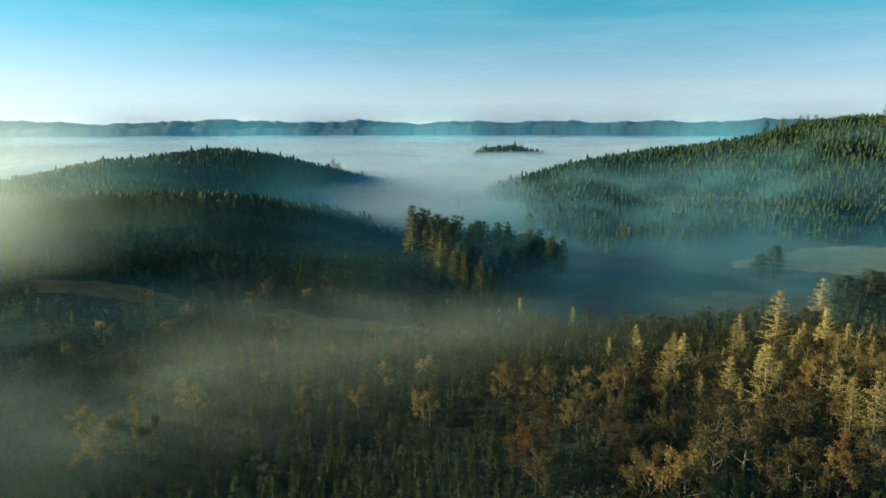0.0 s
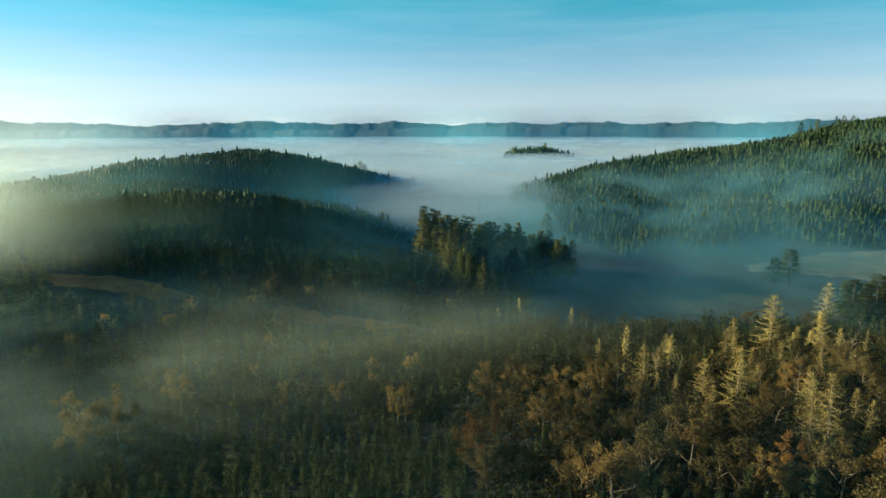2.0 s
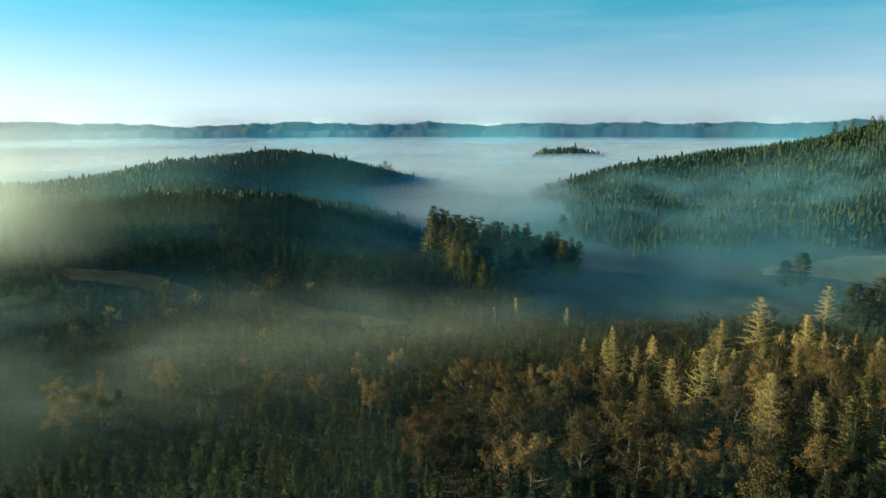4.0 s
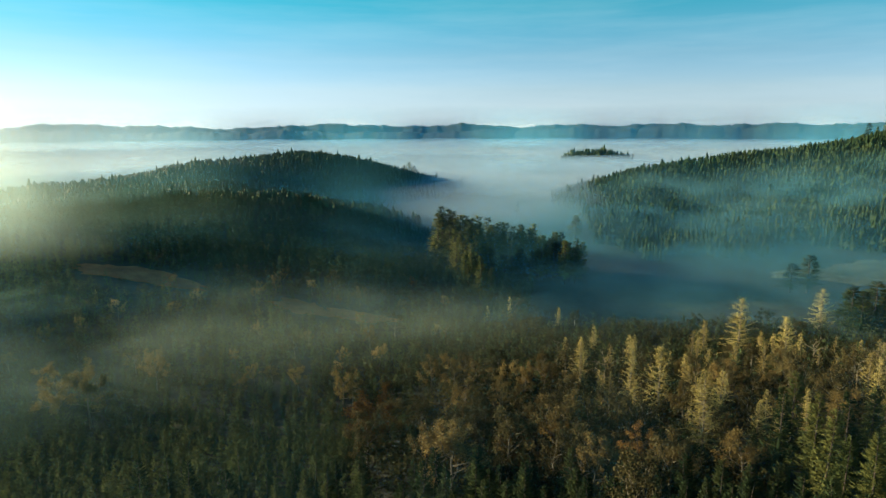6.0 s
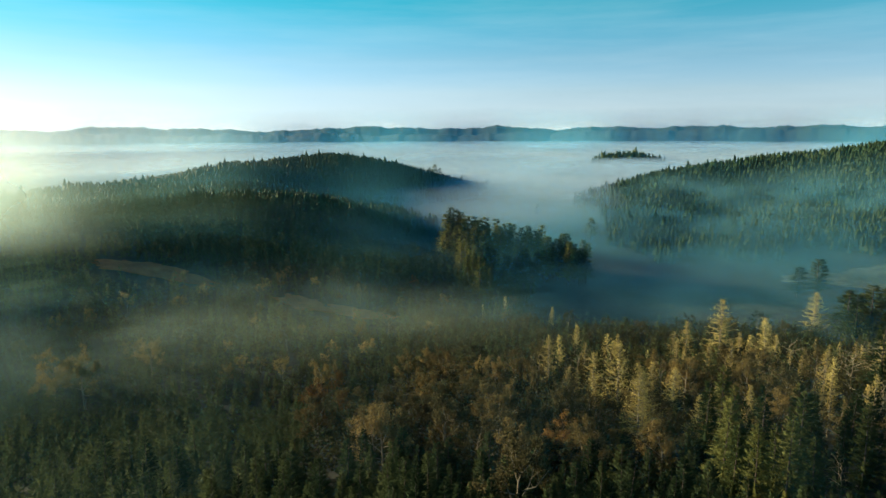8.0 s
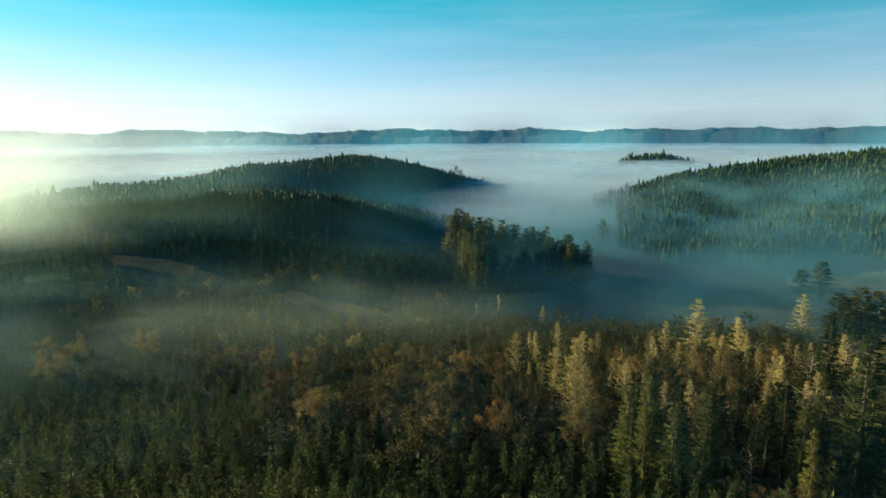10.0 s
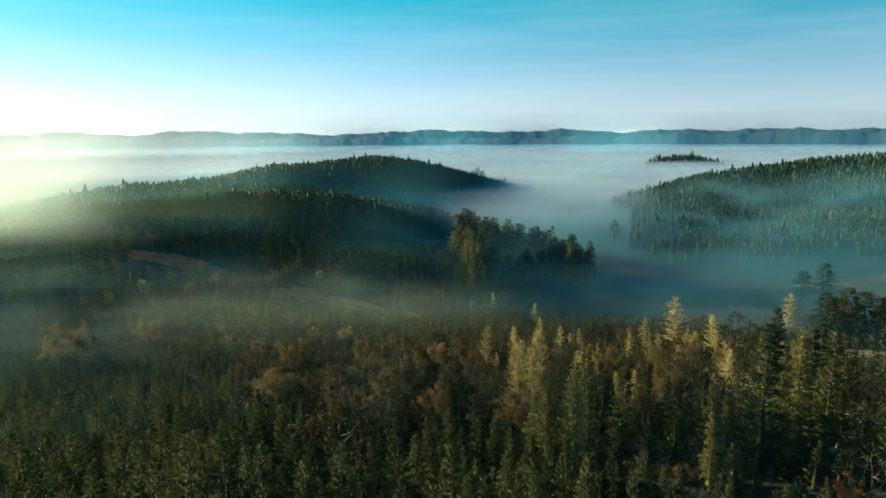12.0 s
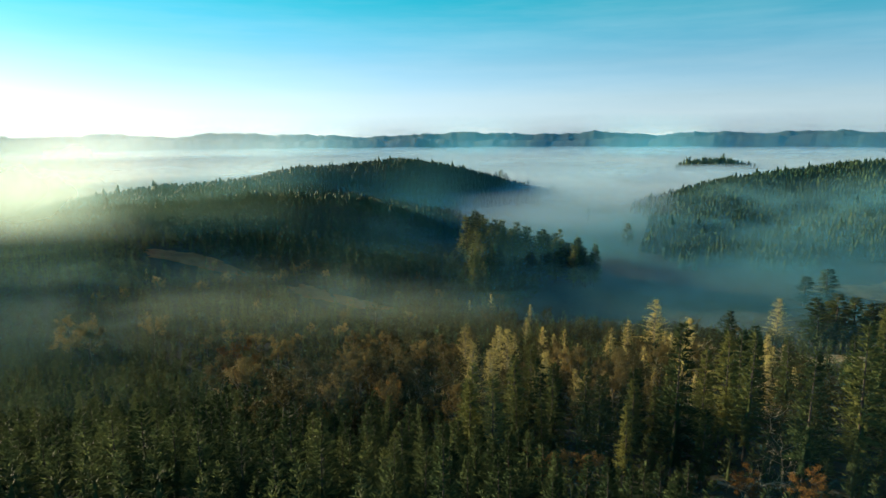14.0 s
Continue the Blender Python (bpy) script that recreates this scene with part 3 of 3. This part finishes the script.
plant_top(VALLEY, 34, ((21, 334, 33), (14, 338, 27), (26, 340, 25)), 1.0, "tall yellow-green fir at the edge of the grove")
# the grove of tall firs in the valley, with a point that runs forward
for i in range(80):
    t = (i + rng.uniform(0, 1)) / 80
    x = -22 + 101 * t + rng.normal(0, 2)
    y = 434 - 12 * t + rng.normal(0, 13)
    plant(VALLEY, x, y, (42 - 11.5 * t) * rng.uniform(0.78, 1.04), 34, rng, 1.15)
    TAKEN.append((x, y))
for i in range(34):
    t = (i + rng.uniform(0, 1)) / 34
    x, y = -8 + 30 * t + rng.normal(0, 5 * (1.3 - t)), 416 - 72 * t + rng.normal(0, 5)
    plant(VALLEY, x, y, 35 * rng.uniform(0.75, 1.05) * (1 - 0.4 * t), 34, rng, 1.2)
    TAKEN.append((x, y))


def scatter(kinds, full, count, x0, x1, y0, y1, h0, h1, gap, keep=None, wide=1.0):
    made = tries = 0
    while made < count and tries < count * 12:
        tries += 1
        x, y = rng.uniform(x0, x1), rng.uniform(y0, y1)
        if in_clearing(x, y, 1.05) or (y > 190 and open_front(x, y) and rng.uniform() < 0.6) or (keep and not keep(x, y)) or not free(x, y, gap):
            continue
        plant(kinds, x, y, rng.uniform(h0, h1), full, rng, wide * rng.uniform(0.9, 1.1))
        TAKEN.append((x, y))
        made += 1


def dell(x, y):
    """A small open hollow with bushes."""
    return ((x - 146) / 32) ** 2 + ((y - 84) / 14) ** 2 < 1


scatter(GOLD, 22, 46, 62, 178, 135, 248, 9, 17, 4.0)
scatter(OAKS, 14, 66, 20, 150, 100, 215, 9, 14.5, 5.0, lambda x, y: x > 22 - (y - 100) * 0.15 and not (x > 98 and y < 128))
scatter(STRAWS, 14, 24, -150, 20, 165, 320, 6, 9.5, 7)
scatter(OAKS, 14, 10, -140, 10, 150, 320, 7, 10, 7)
scatter(OLIVES, 14, 24, -60, 180, 190, 320, 7, 12, 6)
scatter(TALL, 34, 24, 104, 152, 84, 130, 15, 24, 4.2, lambda x, y: not dell(x, y))
scatter(TALL, 34, 18, 150, 270, 104, 175, 20, 30, 5)
plant_top(VALLEY, 34, ((209, 297, 27), (219, 303, 29), (231, 300, 28), (202, 299, 24), (242, 302, 26)), 1.9)
scatter(VALLEY, 34, 16, 196, 280, 284, 325, 17, 23, 5, None, 1.5)
for x, y, az in ((154, 101, 70), (158, 99, 105)):  # wind-thrown, their limbs spread on the ground
    ob = plant(BARES, x, y, 13, 10, rng, 1.3, "fallen dead tree with pale bare branches spread on the ground")
    ob.matrix_basis = pose(x, y, float(ground_z(x, y)) + 2.0, 82, 0, az) @ Matrix.Diagonal((1.15, 1.15, 1.0, 1))
    TAKEN.append((x, y))
scatter(BARES, 10, 16, 60, 175, 104, 235, 8, 14, 4.0)
for x, y, h in ((126, 84, 6.5), (132, 86, 6.0), (121, 87, 5.5), (158, 95, 5.0), (167, 92, 6.0)):
    plant(RUSTS, x, y, h + 1.5, 14, rng, 1.3, "low rust-orange bush among the young firs")
    TAKEN.append((x, y))
scatter(YOUNG, 13, 300, -25, 150, 32, 104, 10, 14.5, 3.9, lambda x, y: y < 104 - max(0, x - 10) * 0.12 and not dell(x, y))


def forest(name, label, models, spots, heights, mat, mid=0.0):
    """A wood too large to count, as one mesh: many trees from a few models, each turned and scaled."""
    r = np.random.default_rng(len(spots))
    pick = r.integers(len(models), size=len(spots))
    chunks, ways = [], []
    for i, m in enumerate(models):
        sel = np.flatnonzero(pick == i)
        if not len(sel):
            continue
        a, s = r.uniform(0, 6.28, len(sel)), heights[sel]
        w = s * r.uniform(0.85, 1.2, len(sel))
        c, n = np.cos(a), np.sin(a)
        x = (m[None, :, 0] * c[:, None] - m[None, :, 1] * n[:, None]) * w[:, None] + spots[sel, 0][:, None]
        y = (m[None, :, 0] * n[:, None] + m[None, :, 1] * c[:, None]) * w[:, None] + spots[sel, 1][:, None]
        z = m[None, :, 2] * s[:, None] + spots[sel, 2][:, None]
        chunks.append(np.stack([x, y, z], -1).reshape(-1, 3))
        o = outward(m, mid, 0.45)
        ox, oy = o[None, :, 0] * c[:, None] - o[None, :, 1] * n[:, None], o[None, :, 0] * n[:, None] + o[None, :, 1] * c[:, None]
        ways.append(np.stack([ox, oy, np.broadcast_to(o[None, :, 2], ox.shape)], -1).reshape(-1, 3))
    v = np.concatenate(chunks)
    me = set_outward(tri_mesh(name, *soup(v), mat), np.concatenate(ways))
    return tagged(new(name, me), label, "forest", kind="stuff")


def spots_in(count, x0, x1, y0, y1, keep, gap, seed):
    """Free places on the ground, no two in one cell of a jittered grid."""
    r = np.random.default_rng(seed)
    nx, ny = int((x1 - x0) / gap), int((y1 - y0) / gap)
    i, j = np.meshgrid(np.arange(nx), np.arange(ny), indexing="ij")
    x = x0 + (i + r.uniform(0.05, 0.95, i.shape)) * gap
    y = y0 + (j + r.uniform(0.05, 0.95, j.shape)) * gap
    p = np.stack([x.ravel(), y.ravel()], -1)
    p = p[[bool(keep(a, b)) and not in_clearing(a, b) for a, b in p]]
    if len(p) > count:
        p = p[r.permutation(len(p))[:count]]
    return np.column_stack([p, ground_z(p[:, 0], p[:, 1]) - 0.3])


def round_crown(seed, leaves):
    """A far broadleaf tree of height 1: leaf clumps about a few limbs."""
    r = np.random.default_rng(seed)
    n = 9
    a, f = r.uniform(0, 6.28, n), r.uniform(0.35, 0.88, n)
    d = 0.30 * np.sqrt(np.clip(1 - ((f - 0.55) / 0.42) ** 2, 0.05, 1)) * r.uniform(0.5, 1.0, n)
    c = np.stack([d * np.cos(a), d * np.sin(a), f], -1)
    return leaf_soup(r, c, leaves // n, 0.09, 0.05)


NEAR_MODELS = [fluffy_crown(250 + i, 1.0, 0.22, 13, 6, 5, 0.055, taper=0.9, ragged=0.16) for i in range(6)]
MID_MODELS = [fluffy_crown(200 + i, 1.0, 0.17, 9, 4, 2, 0.10, taper=0.95) for i in range(5)]
FAR_MODELS = [skirt_crown(220 + i, 5, 6, 0.27) for i in range(6)]
ROUND_MODELS = [round_crown(260 + i, 160) for i in range(6)]
GRID = {}
for a, b in TAKEN:
    GRID.setdefault((int(a // 4), int(b // 4)), []).append((a, b))


def clear_of(x, y, gap=2.6):
    i, j = int(x // 4), int(y // 4)
    return all((x - a) ** 2 + (y - b) ** 2 > gap * gap for di in (-1, 0, 1) for dj in (-1, 0, 1) for a, b in GRID.get((i + di, j + dj), ()))


def broad_zone(x, y):
    """The slope where broadleaf trees outnumber the firs."""
    return x > 22 - (y - 100) * 0.15 and y > 100 - max(0, x - 10) * 0.1 and x < 185


def wood_near(x, y):
    if not clear_of(x, y) or dell(x, y):
        return False
    if broad_zone(x, y):
        return rng.uniform() < (0.6 if x > 98 and y < 130 else 0.22)
    return y < 150 or rng.uniform() < 0.7


def wood_mid(x, y):
    if 48 < x < 320 and 305 < y < 570 and not (x > 230 and y < 330):
        return False
    if not clear_of(x, y) or (open_front(x, y) and rng.uniform() < 0.85):
        return False
    if -170 < x < 180 and 200 < y < 325:
        return rng.uniform() < 0.75
    return True


def wood_broad(x, y):
    if not clear_of(x, y, 2.0) or (x > 98 and y < 130) or (open_front(x, y) and rng.uniform() < 0.8):
        return False
    return broad_zone(x, y) and y < 300 or (x < 60 and y > 160 and rng.uniform() < 0.25 and x > -190)


s = spots_in(2600, -150, 205, 26, 200, wood_near, 4.2, 1)
forest("fir_plantation", "dense dark green young firs covering the near slope", NEAR_MODELS, s, rng.uniform(7.5, 11.5, len(s)) * np.where(s[:, 1] > 150, 0.8, 1.0), M_YOUNG)
s = spots_in(3000, -330, 300, 200, 320, wood_mid, 4.6, 2)
forest("fir_wood", "dark fir wood in the valley", MID_MODELS, s, rng.uniform(6, 11.5, len(s)), M_YOUNG)
s = np.concatenate([spots_in(5500, -330, 300, 320, 480, wood_mid, 5.0, 8), spots_in(900, -330, -150, 40, 200, lambda x, y: True, 6.0, 4)])
forest("fir_wood", "dark fir wood below the ridge", MID_MODELS, s, rng.uniform(9, 16, len(s)), M_FAR)
s = spots_in(2300, -190, 185, 100, 330, wood_broad, 4.8, 6)
forest("broadleaf_wood", "olive-brown undergrowth of small broadleaf trees", ROUND_MODELS, s, rng.uniform(5, 10, len(s)), M_OLIVE, 0.55)


def wood_far(x, y):
    if y < 480 and -330 < x < 300:
        return False
    z = float(ground_z(x, y))
    if open_front(x, y) and y > 900:
        return False
    return z > 7 or (y < 560 and x < -40) or (x > 95 and 545 + 30 * math.sin(x / 37) + 18 * math.sin(x / 13 + 1) + rng.normal(0, 14) < y < 800)


s = spots_in(24000, -760, 860, 330, 1110, wood_far, 5.9, 5)
forest("hill_forest", "dark conifer forest covering the hills", FAR_MODELS, s, rng.uniform(9.5, 14.5, len(s)) * np.where(rng.uniform(size=len(s)) < 0.03, 1.4, 1.0), M_FAR)
s = spots_in(420, 40, 280, 1560, 1650, lambda x, y: ground_z(x, y) > 24, 6.5, 3)
forest("island_forest", "clump of firs standing out of the sea of fog", FAR_MODELS, s, rng.uniform(11, 20, len(s)) * np.where(rng.uniform(size=len(s)) < 0.06, 1.5, 1.0), M_FAR)

# ---------------------------------------------------------------- fog


def fog_top(x, y):
    """The fog's upper side: low and thin in the near valley, a full sea far out."""
    z = np.interp(y, (250, 420, 620, 820, 1100, 1600, 4300), (7, 8, 12, 24, 35, 40, 62))
    z = z + 12 * np.exp(-0.5 * (((x + 30) / 75) ** 2 + ((y - 640) / 70) ** 2))
    return z + 1.5 * np.sin(x / 90 + y / 140) + 1.0 * np.sin(x / 37 - y / 53 + 1)


def mist_sheet(name, xs, ys, height, thick, mat, label):
    x, y = np.meshgrid(xs, ys, indexing="ij")
    z = height(x, y)
    me = tri_mesh(name, np.stack([x, y, z], -1).reshape(-1, 3), grid_faces(len(xs), len(ys)), mat, True)
    att = me.attributes.new("thick", "FLOAT", "POINT")
    att.data.foreach_set("value", np.clip(thick(x, y), 0, 1).astype(np.float32).ravel())
    return tagged(new(name, me), label, "fog", kind="stuff")


FOG_X, FOG_Y = spread(-4800, 4800, 50, 90, 4.0), spread(520, 4700, 850, 90, 3.2)
M_SEA = mist_mat("fog_sea", 1.0, 160.0, 0.0, 0.01, colour=(0.96, 0.95, 0.94), lean=0.26)
M_FOG = mist_mat("fog_layer", 0.42, 260.0, 0.10, 0.85, colour=(0.68, 0.88, 0.99), lean=0.06)
# one mist in tints: shade is put into the teal, sunlight into the pale
M_SHADE_MIST = mist_mat("shade_tinted_mist", 0.22, 95.0, 0.26, 0.75, colour=(0.23, 0.58, 0.64))
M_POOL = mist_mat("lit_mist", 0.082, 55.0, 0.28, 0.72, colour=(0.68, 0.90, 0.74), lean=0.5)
# the blue of distance is put into this sheet colour
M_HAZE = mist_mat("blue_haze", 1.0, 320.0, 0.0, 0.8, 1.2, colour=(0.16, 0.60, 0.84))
M_CLOUD = mist_mat("low_cloud", 1.0, 420.0, 0.42, 0.62, 5.0, colour=(0.95, 0.92, 0.92), both=0.6)
# the glow of the low sun is put into these pale tints
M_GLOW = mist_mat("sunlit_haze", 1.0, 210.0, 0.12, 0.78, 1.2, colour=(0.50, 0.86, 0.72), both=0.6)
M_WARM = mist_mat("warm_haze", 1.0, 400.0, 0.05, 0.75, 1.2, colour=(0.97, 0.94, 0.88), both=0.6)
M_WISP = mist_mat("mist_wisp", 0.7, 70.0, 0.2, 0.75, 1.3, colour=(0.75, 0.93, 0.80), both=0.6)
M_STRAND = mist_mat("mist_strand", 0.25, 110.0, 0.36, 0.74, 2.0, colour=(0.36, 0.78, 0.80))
# stronger aerial blue for the far range, painted the same way
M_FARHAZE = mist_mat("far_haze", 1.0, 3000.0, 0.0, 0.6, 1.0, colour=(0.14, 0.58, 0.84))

mist_sheet("fog_sea", FOG_X, FOG_Y, lambda x, y: fog_top(x, y) - 13, lambda x, y: np.interp(y, (820, 1100), (0, 1)), M_SEA, "thick white sea of fog filling the far valley")
for i in range(6):
    mist_sheet("fog_layer", FOG_X, FOG_Y, lambda x, y: fog_top(x, y) - 10 + 2.6 * i, lambda x, y: np.maximum(np.interp(y, (560 + 20 * i, 860 + 25 * i), (0, 1)), 0.75 * np.exp(-0.5 * (((x + 30) / 80) ** 2 + ((y - 650) / 60) ** 2))), M_FOG, "soft upper layer of the sea of fog")


def pool(x, y, cx, cy, rx, ry):
    return np.clip(1.35 * np.exp(-0.5 * (((x - cx) / rx) ** 2 + ((y - cy) / ry) ** 2)) - 0.12, 0, 1)


NEAR_X, NEAR_Y = np.linspace(-300, 620, 70), np.linspace(90, 900, 66)
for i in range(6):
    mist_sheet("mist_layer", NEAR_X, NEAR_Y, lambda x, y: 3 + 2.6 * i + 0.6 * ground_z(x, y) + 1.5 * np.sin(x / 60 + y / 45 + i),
               lambda x, y: np.clip(pool(x, y, 190, 500, 170, 120) + pool(x, y, 260, 640, 170, 80), 0, 1), M_SHADE_MIST, "thin layer of drifting valley mist, tinted dark teal for shade")
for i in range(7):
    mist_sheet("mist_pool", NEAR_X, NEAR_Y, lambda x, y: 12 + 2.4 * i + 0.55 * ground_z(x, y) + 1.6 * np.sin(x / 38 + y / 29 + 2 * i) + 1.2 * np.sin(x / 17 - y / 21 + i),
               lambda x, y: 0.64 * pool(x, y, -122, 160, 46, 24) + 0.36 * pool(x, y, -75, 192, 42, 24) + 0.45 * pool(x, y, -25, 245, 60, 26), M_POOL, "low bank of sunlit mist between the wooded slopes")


def slope_patch(x, y, cx, cy, rx, ry):
    return np.clip(1.3 * np.exp(-0.5 * (((x - cx) / rx) ** 2 + ((y - cy) / ry) ** 2)) - 0.1, 0, 1)


def mist_wisp(cx, cy, high, wide, tall, turn, dens, mat):
    """An added sheet of pale haze over the slope, soft on all sides, that stands for sun glow."""
    u, w = np.meshgrid(np.linspace(-1, 1, 24), np.linspace(-1, 1, 14), indexing="ij")
    a = radians(turn)
    x, y = cx + wide * u * math.cos(a), cy + wide * u * math.sin(a) + 4 * np.sin(3 * u + w)
    me = tri_mesh("mist_wisp", np.stack([x, y, high + tall * w], -1).reshape(-1, 3), grid_faces(*u.shape), mat, True)
    att = me.attributes.new("thick", "FLOAT", "POINT")
    att.data.foreach_set("value", np.clip(dens * (1 - u * u) ** 1.5 * (1 - w * w) ** 1.5, 0, 1).astype(np.float32).ravel())
    return tagged(new("mist_wisp", me), "added pale haze sheet standing for sun glow over the slope", "fog", kind="stuff")


# added to bring the sun's glow to the left slope
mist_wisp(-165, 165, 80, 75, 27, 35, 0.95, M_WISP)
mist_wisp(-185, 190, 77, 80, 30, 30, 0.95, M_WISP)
SLOPE_X, SLOPE_Y = np.linspace(40, 640, 60), np.linspace(520, 960, 50)
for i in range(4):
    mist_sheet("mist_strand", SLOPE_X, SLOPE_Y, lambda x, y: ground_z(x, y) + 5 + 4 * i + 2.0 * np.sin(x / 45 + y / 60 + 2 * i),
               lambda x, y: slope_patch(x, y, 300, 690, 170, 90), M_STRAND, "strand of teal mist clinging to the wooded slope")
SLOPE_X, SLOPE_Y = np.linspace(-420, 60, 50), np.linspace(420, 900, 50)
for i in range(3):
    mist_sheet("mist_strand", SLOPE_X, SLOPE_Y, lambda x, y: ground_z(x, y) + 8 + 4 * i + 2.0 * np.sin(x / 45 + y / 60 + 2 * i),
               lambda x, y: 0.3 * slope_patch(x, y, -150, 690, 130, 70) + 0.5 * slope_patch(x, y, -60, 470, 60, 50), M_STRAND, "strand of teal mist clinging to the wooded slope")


def haze_arc(name, mat, radius, top, dens, ramp_at, label, cx=60, cy=0, a0=-105, a1=85):
    """A standing sheet that stands for hazy air along an arc, thinning with height; ramp_at: azimuths between which it
    thickens to stand for the glow towards the sun, or none.
    """
    az, zs = np.radians(np.linspace(a0, a1, 110)), np.linspace(-8, top, 16)
    a, z = np.meshgrid(az, zs, indexing="ij")
    r = radius * (1 + 0.03 * np.sin(a * 9) + 0.02 * np.sin(a * 23 + 1))
    me = tri_mesh(name, np.stack([cx + r * np.sin(a), cy + r * np.cos(a), z], -1).reshape(-1, 3), grid_faces(len(az), len(zs)), mat, True)
    d = np.degrees(a)
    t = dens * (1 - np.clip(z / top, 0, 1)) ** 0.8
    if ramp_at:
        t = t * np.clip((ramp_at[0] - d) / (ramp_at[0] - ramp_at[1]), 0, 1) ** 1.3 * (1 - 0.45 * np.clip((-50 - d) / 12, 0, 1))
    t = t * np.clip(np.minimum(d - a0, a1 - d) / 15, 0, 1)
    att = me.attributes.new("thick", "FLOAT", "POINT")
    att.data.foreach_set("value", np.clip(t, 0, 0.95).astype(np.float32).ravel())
    return tagged(new(name, me), label, "haze", kind="stuff")


# standing sheets lay the painted blue of distance over the hills
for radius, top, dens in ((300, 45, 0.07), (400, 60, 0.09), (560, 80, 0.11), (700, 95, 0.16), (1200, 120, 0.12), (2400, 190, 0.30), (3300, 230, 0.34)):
    haze_arc("blue_haze", M_HAZE if radius < 2000 else M_FARHAZE, radius, top, dens, None, "thin sheet tinted blue to stand for hazy morning air")
# a near sheet, added to lift the dark tones
haze_arc("blue_haze", M_HAZE, 102, 110, 0.02, None, "thin sheet tinted blue to stand for hazy morning air", 75, -10)
# sheets thicken towards the sun to stand for its glow and glare
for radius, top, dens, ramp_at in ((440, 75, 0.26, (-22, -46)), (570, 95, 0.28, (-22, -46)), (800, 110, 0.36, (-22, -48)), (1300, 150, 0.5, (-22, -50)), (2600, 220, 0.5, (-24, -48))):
    haze_arc("sunlit_haze", M_GLOW if radius < 700 else M_WARM, radius, top, dens, ramp_at, "pale haze sheet thickened to stand for sun glow over the hillside")
haze_arc("sunlit_haze", M_GLOW, 190, 62, 0.13, (-36, -64), "green-tinted haze sheet for sun glow over the near firs")
haze_arc("sunlit_haze", M_GLOW, 300, 66, 0.3, (-38, -54), "green-tinted haze sheet for sun glow along the shaded slope")
haze_arc("low_cloud", M_CLOUD, 4760, 200, 0.75, None, "thin band of white cloud behind the far range")
